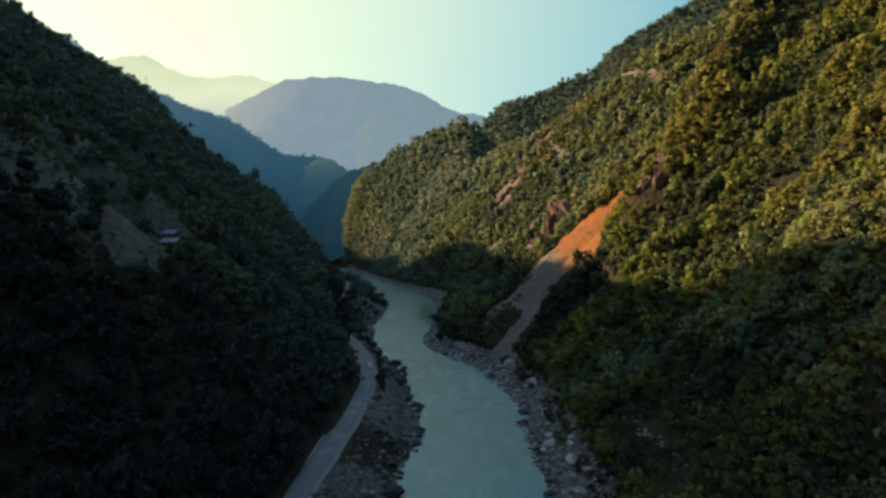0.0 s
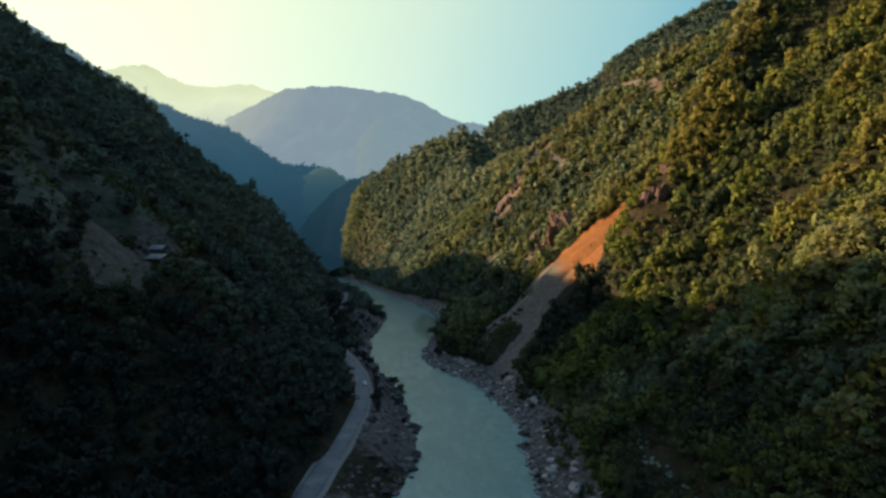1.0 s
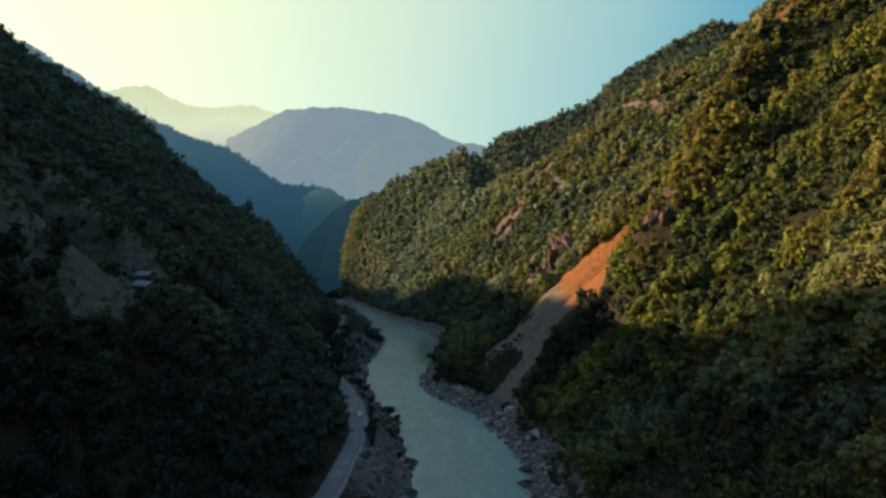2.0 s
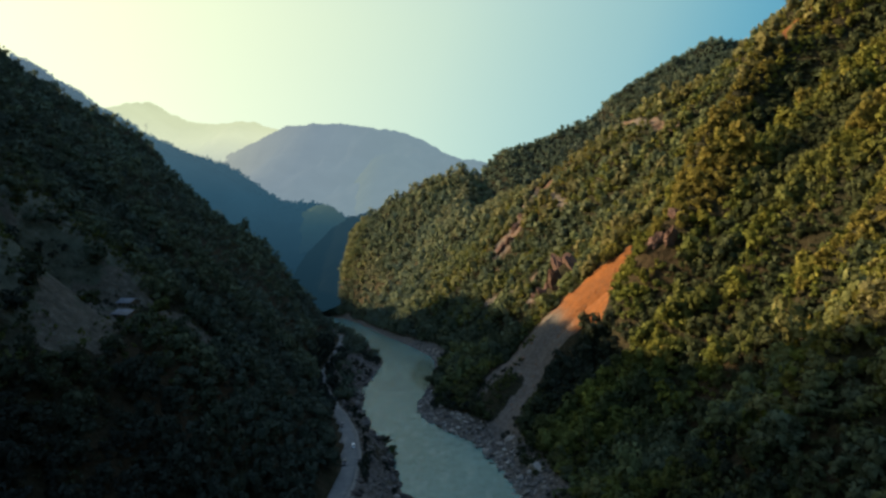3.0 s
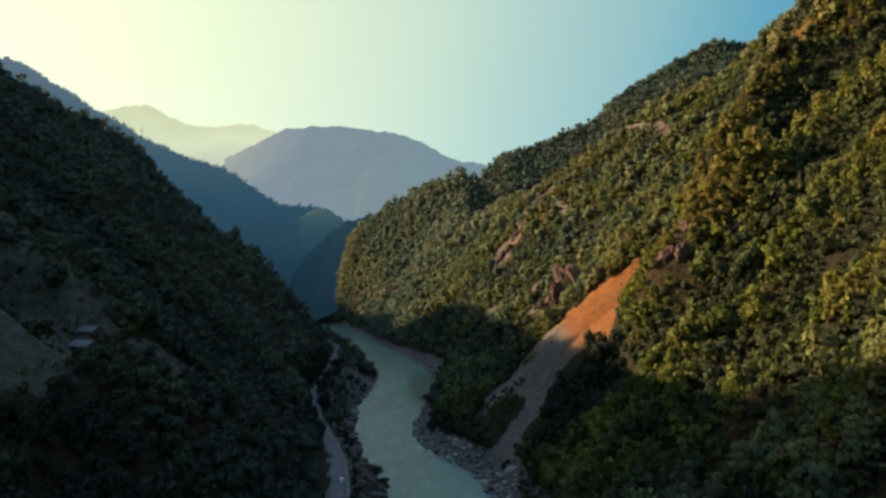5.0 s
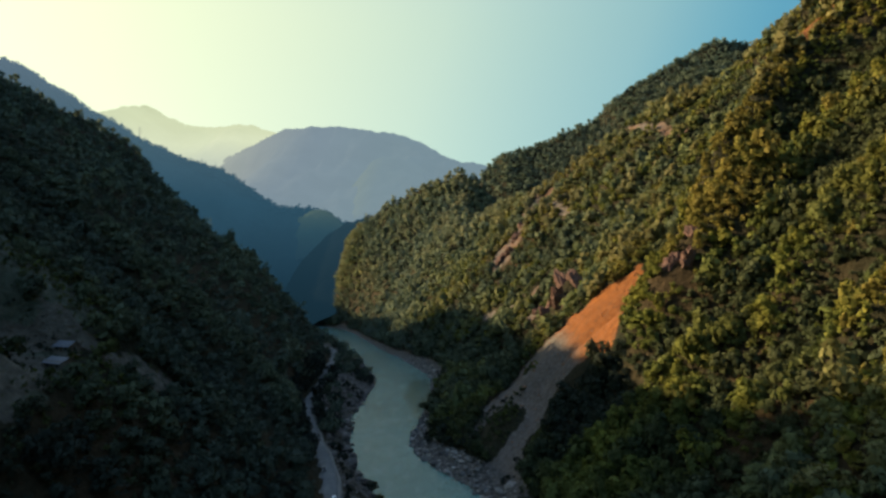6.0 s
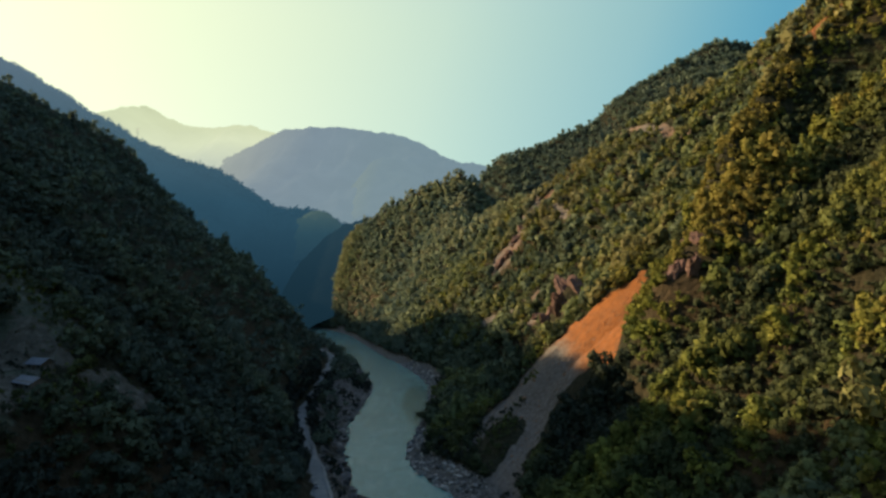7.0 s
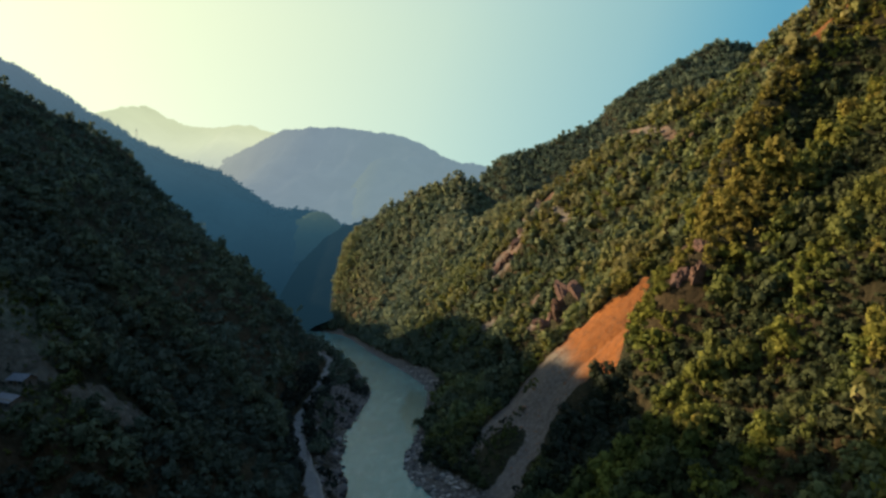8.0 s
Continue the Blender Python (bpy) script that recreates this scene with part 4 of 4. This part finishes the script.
for off, low_, high_, spacing in ((5.6, 352, 650, 1), (-5.4, 418, 640, 3), (8.5, 352, 650, 1), (-9.5, 420, 650, 4)):
    pick_ = np.nonzero((side_ > low_) & (side_ < high_))[0][::spacing]
    q = ROAD_LINE[pick_] + ROAD_NOR[pick_] * off + rng.normal(0, 0.7, (len(pick_), 2))
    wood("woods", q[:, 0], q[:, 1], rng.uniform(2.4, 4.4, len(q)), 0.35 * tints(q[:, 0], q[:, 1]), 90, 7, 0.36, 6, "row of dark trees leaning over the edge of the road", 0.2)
# scattered bushes over the open grass above the houses
x, y = scatter(-215, -85, 130, 310, 3.4, 38)
keep = (sample(MEADOW, x, y) > 0.15) & (sample(CLEAR, x, y) < 0.4) & (layered(x, y, 26, 64, 3) > -0.22)
x, y = x[keep], y[keep]
wood("shrubs", x, y, np.clip(rng.lognormal(0.0, 0.45, len(x)), 0.4, 2.0), 0.55 * tints(x, y), 26, 4, 0.5, 6, "dark bushes scattered over the dull grass slope", 0.0, "shrubs")
# tufts and seedlings on the trodden earth of the terrace
x, y = scatter(-170, -84, 186, 290, 2.4, 41)
keep = (sample(CLEAR, x, y) > 0.3) & (layered(x, y, 9, 66, 2) > 0.1)
x, y = x[keep], y[keep]
wood("shrubs", x, y, np.clip(rng.lognormal(-0.75, 0.4, len(x)), 0.2, 1.0), 0.6 * tints(x, y), 24, 4, 0.55, 6, "grass tufts and seedlings on the trodden earth", 0.0, "shrubs")
# low growth at the foot of the right slope and among its boulders
x, y = scatter(-20, 70, 120, 640, 3.2, 32)
keep = (sample(DR, x, y) > 9) & (sample(DR, x, y) < 26) & (sample(BARE, x, y) < 0.3) & (layered(x, y, 18, 67, 2) > -0.05)
x, y = x[keep], y[keep]
wood("shrubs", x, y, np.clip(rng.lognormal(0.3, 0.3, len(x)), 0.6, 2.2), 0.6 * tints(x, y), 44, 5, 0.5, 6, "low green scrub along the edge of the boulders", 0.0, "shrubs")

# bushes that have taken hold again on the lower slide
x, y = scatter(14, 62, 330, 450, 2.6, 40)
island = (np.hypot((x - 36) / 17, (y - 378) / 24) < 1.15) & (sample(BARE, x, y) < 0.45) & (layered(x, y, 8, 69, 2) > -0.3)
keep = (((sample(BARE, x, y) > 0.4) & (layered(x, y, 15, 68, 2) > 0.3)) | island) & (sample(DR, x, y) > 9)
x, y = x[keep], y[keep]
wood("shrubs", x, y, np.clip(rng.lognormal(0.0, 0.35, len(x)), 0.5, 1.8), 0.85 * tints(x, y), 60, 5, 0.42, 6, "low dark bushes growing again on the lower earth slide", 0.0, "shrubs")

# the small clearing with the agaves
x, y = scatter(52, 70, 158, 210, 1.9, 39)
keep = layered(x, y, 7, 65, 2) > -0.25
x, y = x[keep], y[keep]
wood("shrubs", x, y, np.clip(rng.lognormal(-0.05, 0.35, len(x)), 0.45, 1.8), 0.75 * tints(x, y), 40, 5, 0.42, 6, "low green shrubs and tall grass in a clearing of the wood", 0.0, "shrubs")


# ---------------------------------------------------------------- rocks
def boulder_mesh(seed, material, cuts=7):
    """A broken block: a rough ball with flat faces struck off."""
    r = np.random.default_rng(seed)
    bm = bmesh.new()
    bmesh.ops.create_icosphere(bm, subdivisions=2, radius=1.0)
    planes = [(Vector(r.normal(size=3)).normalized(), r.uniform(0.5, 0.8)) for _ in range(cuts)]
    for v in bm.verts:
        for n, d in planes:
            over = v.co.dot(n) - d
            if over > 0:
                v.co -= n * over
        v.co *= 1 + 0.06 * r.normal()
        v.co.z *= 0.72
    me = bpy.data.meshes.new("boulder")
    bm.to_mesh(me)
    bm.free()
    me.materials.append(material)
    return me


BOULDERS = [boulder_mesh(200 + k, ROCK) for k in range(8)]
WET_BOULDERS = [boulder_mesh(200 + k, WET_ROCK) for k in range(8)]
BROWN_BOULDERS = [boulder_mesh(200 + k, BROWN_ROCK) for k in range(8)]


def boulders(x, y, size, shapes, label, group):
    z = sample(ZZ, x, y)
    near = np.maximum(sample(DL, x, y), sample(DR, x, y)) < 2.2
    for n in range(len(x)):
        ob = new("boulder", (WET_BOULDERS if near[n] else shapes)[n % 8])
        s = float(size[n])
        ob.matrix_basis = Matrix.LocRotScale((float(x[n]), float(y[n]), float(z[n]) + 0.12 * s), Euler((float(rng.normal(0, 0.3)), float(rng.normal(0, 0.3)), float(rng.uniform(0, 6.28)))), (s, s * float(rng.uniform(0.7, 1.3)), s * float(rng.uniform(0.7, 1.2))))
        tagged(ob, "dark wet boulder standing in the edge of the river" if near[n] else label, "boulder", group)


x, y = scatter(-16, 60, 160, 470, 5.2, 33)
d = sample(DR, x, y)
keep = (d > -1.5) & (d < 14) & (rng.uniform(size=len(x)) < 0.85)
x, y = x[keep][:195], y[keep][:195]
boulders(x, y, np.clip(rng.lognormal(0.25, 0.45, len(x)), 0.7, 3.2), BOULDERS, "weathered grey boulder lying on the river bank", "boulders on the right bank")
x, y = scatter(-62, -4, 160, 640, 5.0, 34)
d = sample(DL, x, y)
keep = (d > -2.0) & (d < 4.5)
x, y = x[keep][:100], y[keep][:100]
boulders(x, y, np.clip(rng.lognormal(0.55, 0.4, len(x)), 0.9, 4.0), BROWN_BOULDERS, "dark brown rock block at the river's edge below the road", "rocks on the left bank")


def rubble(name, x, y, size, label, material=None):
    """Loose stones joined into one mesh: twenty-sided lumps, each turned and stretched for itself."""
    bm = bmesh.new()
    bmesh.ops.create_icosphere(bm, subdivisions=1, radius=1.0)
    bm.verts.ensure_lookup_table()
    base = np.array([v.co[:] for v in bm.verts])
    tri = np.array([[v.index for v in f.verts] for f in bm.faces])
    bm.free()
    n = len(x)
    p = base[None] * rng.uniform(0.6, 1.25, (n, len(base), 1)) * rng.uniform(0.6, 1.3, (n, 1, 3))
    a = rng.uniform(0, 6.28, n)[:, None]
    px, py = p[..., 0] * np.cos(a) - p[..., 1] * np.sin(a), p[..., 0] * np.sin(a) + p[..., 1] * np.cos(a)
    s = size[:, None]
    v = np.stack([x[:, None] + px * s, y[:, None] + py * s, (sample(ZZ, x, y) + 0.1 * size)[:, None] + p[..., 2] * s * 0.7], -1).reshape(-1, 3)
    f = (tri[None] + (np.arange(n) * len(base))[:, None, None]).reshape(-1, 3)
    return tagged(mesh_object(name, v, f, material or ROCK), label, "rubble", kind="stuff")


x, y = scatter(-60, 62, 130, 760, 1.7, 35)
d = sample(DR, x, y)
keep = (d > -0.5) & (d < np.interp(y, [120, 420, 470, 540, 590, 690], [17, 15, 8, 10, 15, 13])) & (rng.uniform(size=len(x)) < 0.7)
x, y = x[keep], y[keep]
rubble("rubble", x, y, np.clip(rng.lognormal(-0.35, 0.5, len(x)), 0.3, 1.7), "grey and brown river stones heaped along the bank")
x, y = scatter(-130, -4, 130, 760, 2.2, 36)
d = sample(DL, x, y)
keep = (d > -0.5) & (sample(DROAD, x, y) < -4.5) & (rng.uniform(size=len(x)) < 0.5)
x, y = x[keep], y[keep]
rubble("rubble", x, y, np.clip(rng.lognormal(-0.4, 0.5, len(x)), 0.3, 1.8), "dark broken rock on the shoulder under the road", BROWN_ROCK)
x, y = scatter(20, 125, 355, 460, 3.2, 37)
keep = (sample(BARE, x, y) > 0.8) & (rng.uniform(size=len(x)) < 0.35)
x, y = x[keep], y[keep]
SOILROCK = plain_material("slide_rubble", (0.17, 0.085, 0.045), 0.95, vary=0.4)
rubble("rubble", x, y, np.clip(rng.lognormal(-0.7, 0.5, len(x)), 0.2, 1.4), "brown stones scattered down the earth slide").data.materials[0] = SOILROCK


OUTCROP = plain_material("red_brown_rock", (0.125, 0.070, 0.052), 0.95, vary=0.5)


def outcrop(x, y, width, height, seed):
    """A jagged face of bedded rock that stands out of the hillside."""
    r = np.random.default_rng(seed)
    bm = bmesh.new()
    bmesh.ops.create_icosphere(bm, subdivisions=4, radius=1.0)
    off = Vector(r.uniform(-50, 50, 3))
    for v in bm.verts:
        n = noise.fractal(v.co * 1.6 + off, 1.0, 2.0, 4)
        ledge = noise.noise(Vector((v.co.x * 0.4, v.co.y * 0.4, v.co.z * 5)) + off)
        crack = abs(noise.noise(Vector((v.co.x * 3.2, v.co.y * 3.2, v.co.z * 0.6)) + off))
        v.co *= 1 + 0.28 * n + 0.12 * ledge - 0.22 * (1 - min(1, crack * 4))
        v.co = Vector((v.co.x * width * 0.5, v.co.y * width * 0.5, v.co.z * height * 0.5))
    me = bpy.data.meshes.new("rock_outcrop")
    bm.to_mesh(me)
    bm.free()
    me.materials.append(OUTCROP)
    ob = new("rock_outcrop", me)
    ob.matrix_basis = pose(x, y, float(sample(ZZ, np.array([x]), np.array([y]))[0]) - 0.12 * height, 0, -35, float(r.uniform(0, 360)))
    return tagged(ob, "jagged red-brown rock face bare of trees on the slope", "rock", "rock faces on the right slope")


for n, (px, py, w, h) in enumerate(CRAGS):
    outcrop(px, py, w, h, 900 + n)


# ---------------------------------------------------------------- houses on the terrace
PLASTER = plain_material("dull_plaster", (0.13, 0.115, 0.095), 0.95)
STONE = plain_material("field_stone", (0.20, 0.18, 0.15), 0.95, vary=0.4)
SHEET = plain_material("weathered_metal_sheet", (0.12, 0.135, 0.15), 0.5, 0.3)
TIMBER = plain_material("dark_timber", (0.09, 0.06, 0.04), 0.8)
GLASS = plain_material("window_glass", (0.03, 0.035, 0.04), 0.08)


def house(x, y, turn, length, depth, height, label):
    ob = new("house")
    ob.matrix_basis = pose(x, y, float(sample(ZZ, np.array([x]), np.array([y]))[0]) - 0.2, 0, 0, turn)
    l, d = length / 2, depth / 2
    part("plinth", box(bmesh.new(), -l - 0.2, l + 0.2, -d - 0.2, d + 0.2, -2.5, 0.35, 0.04), STONE, ob, "rough stone plinth")
    bm = bmesh.new()
    rise = 1.1
    prof = [(-d, 0.35), (d, 0.35), (d, height), (0, height + rise), (-d, height)]
    a = [bm.verts.new((-l, p, q)) for p, q in prof]
    b = [bm.verts.new((l, p, q)) for p, q in prof]
    bm.faces.new(a[::-1])
    bm.faces.new(b)
    for k in range(5):
        bm.faces.new((a[k], a[(k + 1) % 5], b[(k + 1) % 5], b[k]))
    part("wall", bm, PLASTER, ob)
    for side in (-1, 1):
        bm = bmesh.new()
        n = 24
        for lift in (0.0, 0.06):
            for k in range(n + 1):
                px = -l - 0.5 + (length + 1.0) * k / n
                wave = 0.03 * (k % 2)
                bm.verts.new((px, 0, height + rise + 0.06 + lift + wave))
                bm.verts.new((px, side * (d + 0.6), height - 0.45 + lift + wave))
        bm.verts.ensure_lookup_table()
        for m in (0, 2 * (n + 1)):
            for k in range(n):
                bm.faces.new((bm.verts[m + 2 * k], bm.verts[m + 2 * k + 1], bm.verts[m + 2 * k + 3], bm.verts[m + 2 * k + 2]))
        part("roof", bm, SHEET, ob, "pale corrugated metal roof sheet")
    door_ = part("door", box(bmesh.new(), -0.45, 0.45, -d - 0.06, -d + 0.02, 0.36, 2.3, 0.01), TIMBER, ob, "dark plank door")
    part("frame", box(bmesh.new(), -0.55, 0.55, -d - 0.035, -d + 0.01, 0.355, 2.4, 0.01), PLASTER, door_)
    for px in (-l * 0.6, l * 0.6):
        w = part("window", box(bmesh.new(), px - 0.5, px + 0.5, -d - 0.05, -d + 0.02, 1.1, 2.1, 0.01), TIMBER, ob)
        for k in (-1, 1):
            part("pane", box(bmesh.new(), px + k * 0.23 - 0.18, px + k * 0.23 + 0.18, -d - 0.06, -d - 0.03, 1.2, 2.0), GLASS, w)
    return tagged(ob, label, "house", "houses on the terrace")


house(-104, 236, -28, 8.0, 4.6, 2.7, "small plastered house with a pale corrugated metal roof")
house(-110, 249, -20, 6.0, 4.0, 2.5, "small hut with a pale metal roof beside the cleared earth")


# ---------------------------------------------------------------- vehicles on the road
PAINT_WHITE = plain_material("white_car_paint", (0.75, 0.75, 0.74), 0.3, vary=0.04)
PAINT_DARK = plain_material("dark_car_paint", (0.05, 0.055, 0.065), 0.3, vary=0.1)
TYRE = plain_material("tyre_rubber", (0.02, 0.02, 0.02), 0.9)
METAL = plain_material("wheel_metal", (0.5, 0.5, 0.5), 0.35, 0.9)
LAMP = plain_material("lamp_lens", (0.7, 0.7, 0.68), 0.15)
TAIL = plain_material("tail_lamp_lens", (0.4, 0.03, 0.03), 0.2)


def car(place, off, paint, tall, back_to_us, label):
    k = int(np.argmin(np.abs(ROAD_LINE[:, 1] - place)))
    q = ROAD_LINE[k] + ROAD_NOR[k] * off
    heading = math.degrees(math.atan2(ROAD_TANG[k][1], ROAD_TANG[k][0])) + (0 if back_to_us else 180)
    ob = new("car")
    ob.matrix_basis = pose(q[0], q[1], ROAD_Z + 0.05, 0, 0, heading)
    bm = bmesh.new()
    side = [(-2.1, 0.35), (2.1, 0.35), (2.15, 0.7), (1.95, 0.95), (0.95, 1.02), (-2.0, 1.05), (-2.15, 0.8)]
    rows = [[bm.verts.new((px, s * 0.86, pz)) for px, pz in side] for s in (-1, 1)]
    bm.faces.new(rows[0])
    bm.faces.new(rows[1][::-1])
    for i in range(len(side)):
        bm.faces.new((rows[0][i], rows[1][i], rows[1][(i + 1) % 7], rows[0][(i + 1) % 7]))
    bmesh.ops.recalc_face_normals(bm, faces=bm.faces[:])
    bmesh.ops.bevel(bm, geom=bm.edges[:], offset=0.07, segments=2, affect="EDGES", profile=0.5)
    body = part("body", bm, paint, ob)
    bm = bmesh.new()
    low = [(-1.95, 0.80), (0.9, 0.80), (0.9, -0.80), (-1.95, -0.80)]
    high = [(-1.6, 0.66), (0.25, 0.66), (0.25, -0.66), (-1.6, -0.66)]
    va = [bm.verts.new((a, b, 1.0)) for a, b in low]
    vb = [bm.verts.new((a, b, 1.0 + tall)) for a, b in high]
    bm.faces.new(vb)
    for i in range(4):
        bm.faces.new((va[i], va[(i + 1) % 4], vb[(i + 1) % 4], vb[i]))
    bmesh.ops.recalc_face_normals(bm, faces=bm.faces[:])
    part("windows", bm, GLASS, ob, "dark glass all round")
    part("roof", box(bmesh.new(), -1.62, 0.27, -0.68, 0.68, 1.0 + tall, 1.06 + tall, 0.02), paint, ob)
    for px in (-1.3, 1.3):
        for s in (-1, 1):
            bm = bmesh.new()
            bmesh.ops.create_cone(bm, cap_ends=True, segments=18, radius1=0.33, radius2=0.33, depth=0.22, matrix=pose(px, s * 0.80, 0.33, 90, 0, 0))
            w = part("wheel", bm, TYRE, ob)
            bm = bmesh.new()
            bmesh.ops.create_cone(bm, cap_ends=True, segments=14, radius1=0.19, radius2=0.16, depth=0.05, matrix=pose(px, s * 0.92, 0.33, -90 * s, 0, 0))
            part("rim", bm, METAL, w)
    for s in (-1, 1):
        part("headlight", box(bmesh.new(), 2.02, 2.14, s * 0.62 - 0.16, s * 0.62 + 0.16, 0.68, 0.82, 0.02), LAMP, ob)
        part("tail_light", box(bmesh.new(), -2.14, -2.04, s * 0.68 - 0.1, s * 0.68 + 0.1, 0.75, 0.98, 0.02), TAIL, ob)
    return tagged(ob, label, "car", "cars on the river road")


car(302, -1.6, PAINT_WHITE, 0.5, True, "white car driving along the grey river road")
car(278, 1.6, PAINT_DARK, 0.6, False, "dark car coming along the grey river road")
car(338, 1.5, PAINT_DARK, 0.55, False, "dark small car at the bend of the river road")


# ---------------------------------------------------------------- single plants that stand out
def rosette(x, y, size):
    """A clump of long pale stiff leaves."""
    r = np.random.default_rng(int(x * 7 + y))
    bm = bmesh.new()
    for k in range(26):
        a, lift = 2.4 * k, r.uniform(0.25, 1.2)
        out = Vector((math.cos(a) * math.cos(lift), math.sin(a) * math.cos(lift), math.sin(lift)))
        sidew = Vector((-math.sin(a), math.cos(a), 0)) * 0.10
        pts = [Vector((0, 0, 0)), out * 0.5 + Vector((0, 0, 0.05)), out * 1.0 - Vector((0, 0, 0.1))]
        rows = [(bm.verts.new(p - sidew * w), bm.verts.new(p + Vector((0, 0, -0.05 * w))), bm.verts.new(p + sidew * w)) for p, w in zip(pts, (0.8, 1.0, 0.1))]
        for a_, b_ in zip(rows, rows[1:]):
            for i in (0, 1):
                bm.faces.new((a_[i], a_[i + 1], b_[i + 1], b_[i]))
    me = bpy.data.meshes.new("agave")
    bm.to_mesh(me)
    bm.free()
    me.materials.append(AGAVE)
    ob = new("agave", me)
    ob.matrix_basis = Matrix.LocRotScale((x, y, float(sample(ZZ, np.array([x]), np.array([y]))[0]) - 0.05), Euler((0, 0, r.uniform(0, 6))), (size, size, size))
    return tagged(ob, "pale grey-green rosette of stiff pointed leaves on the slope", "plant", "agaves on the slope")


AGAVE = plain_material("pale_agave_leaf", (0.20, 0.26, 0.21), 0.6, vary=0.3)
for k in range(22):
    u = k / 21
    rosette(62.5 + 0.9 * math.sin(9 * u) + float(rng.normal(0, 0.7)), 203 - 27 * u + float(rng.normal(0, 0.8)), float(rng.uniform(0.75, 1.2)))
for k in range(9):
    rosette(63 + float(rng.normal(0, 1.6)), 165 + float(rng.normal(0, 3.0)), float(rng.uniform(0.75, 1.25)))


def lone_tree(x, y, radius, height, seed, label, tall=0.0, cards=320):
    tree = new("tree")
    z = float(sample(ZZ, np.array([x]), np.array([y]))[0])
    tree.matrix_basis = pose(x, y, z - 0.2)
    v, w = crown_cards(cards, 10, 1.0, 2.0, 0.26, seed, tall)
    crown = mesh_object("crown", v * np.array([radius, radius, height / 2]), np.arange(len(v)).reshape(-1, 4), LEAVES_ONE, True, (), w)
    crown.parent = tree
    part("trunk", trunk_shape(height * 0.75, 0.03 * height, 8, seed), BARK, tree)
    return tagged(tree, label, "tree", "trees that stand out")


lone_tree(60, 274, 3.6, 17, 701, "tall dark tree with a narrow crown above the bank", 0.6)
lone_tree(57, 213, 5.0, 10, 702, "broad round dark tree above the boulders", 0.0)
lone_tree(-20, 318, 2.2, 7, 703, "small tree leaning over the rocks by the river")
lone_tree(-25, 334, 2.6, 6, 704, "bushy tree on the rocks by the river")
lone_tree(-6, 480, 5.5, 12, 705, "dark leafy tree at the water's edge")
lone_tree(0, 500, 6.0, 13, 706, "large dark tree crowding the river bank")
lone_tree(2, 560, 5.0, 10, 707, "dark rounded tree beside the river")
lone_tree(-112, 226, 4.2, 9, 708, "dark tree beside the small houses")
lone_tree(-100, 252, 3.6, 8, 709, "dark tree behind the small houses")
lone_tree(173, 1396, 5.0, 17, 710, "tree that rises above the far wooded ridge", 0.4, 160)
lone_tree(412, 1398, 5.5, 20, 711, "tall tree on the crest of the far ridge", 0.5, 160)
lone_tree(262, 1396, 4.5, 13, 712, "round tree on the crest of the far ridge", 0.0, 160)
lone_tree(42, 1196, 5.0, 17, 713, "dark tree on top of the wooded spur", 0.4, 160)
lone_tree(-18, 1206, 4.5, 13, 714, "dark tree standing on the crest of the spur", 0.2, 160)
lone_tree(-75, 1226, 4.5, 13, 715, "bushy tree standing on the crest of the spur", 0.2, 160)


def lattice_mast(x, y, z, height):
    """A slender lattice mast: four leaning legs with rings of struts."""
    mast = new("lattice_mast")
    mast.matrix_basis = pose(x, y, z)

    def bar(name, a, b, w):
        bm = bmesh.new()
        a, b = Vector(a), Vector(b)
        bmesh.ops.create_cone(bm, cap_ends=True, segments=6, radius1=w, radius2=w, depth=(b - a).length,
                              matrix=Matrix.Translation((a + b) / 2) @ (b - a).to_track_quat("Z", "Y").to_matrix().to_4x4())
        part(name, bm, STEEL, mast)

    foot, tip = height * 0.11, height * 0.02
    for i in (-1, 1):
        for j in (-1, 1):
            bar("leg", (i * foot, j * foot, -8), (i * tip, j * tip, height), 0.22)
    for k in range(1, 6):
        f = k / 6
        w = foot + (tip - foot) * f
        corners = [(-w, -w), (w, -w), (w, w), (-w, w)]
        for n in range(4):
            bar("strut", (*corners[n], height * f), (*corners[(n + 1) % 4], height * f), 0.14)
    bar("cross_arm", (-height * 0.14, 0, height * 0.86), (height * 0.14, 0, height * 0.86), 0.2)
    return tagged(mast, "slender grey steel lattice mast on the hazy ridge", "mast")


STEEL = plain_material("galvanised_steel", (0.25, 0.26, 0.27), 0.5, 0.7)
lattice_mast(-912, 1902, 505, 36)
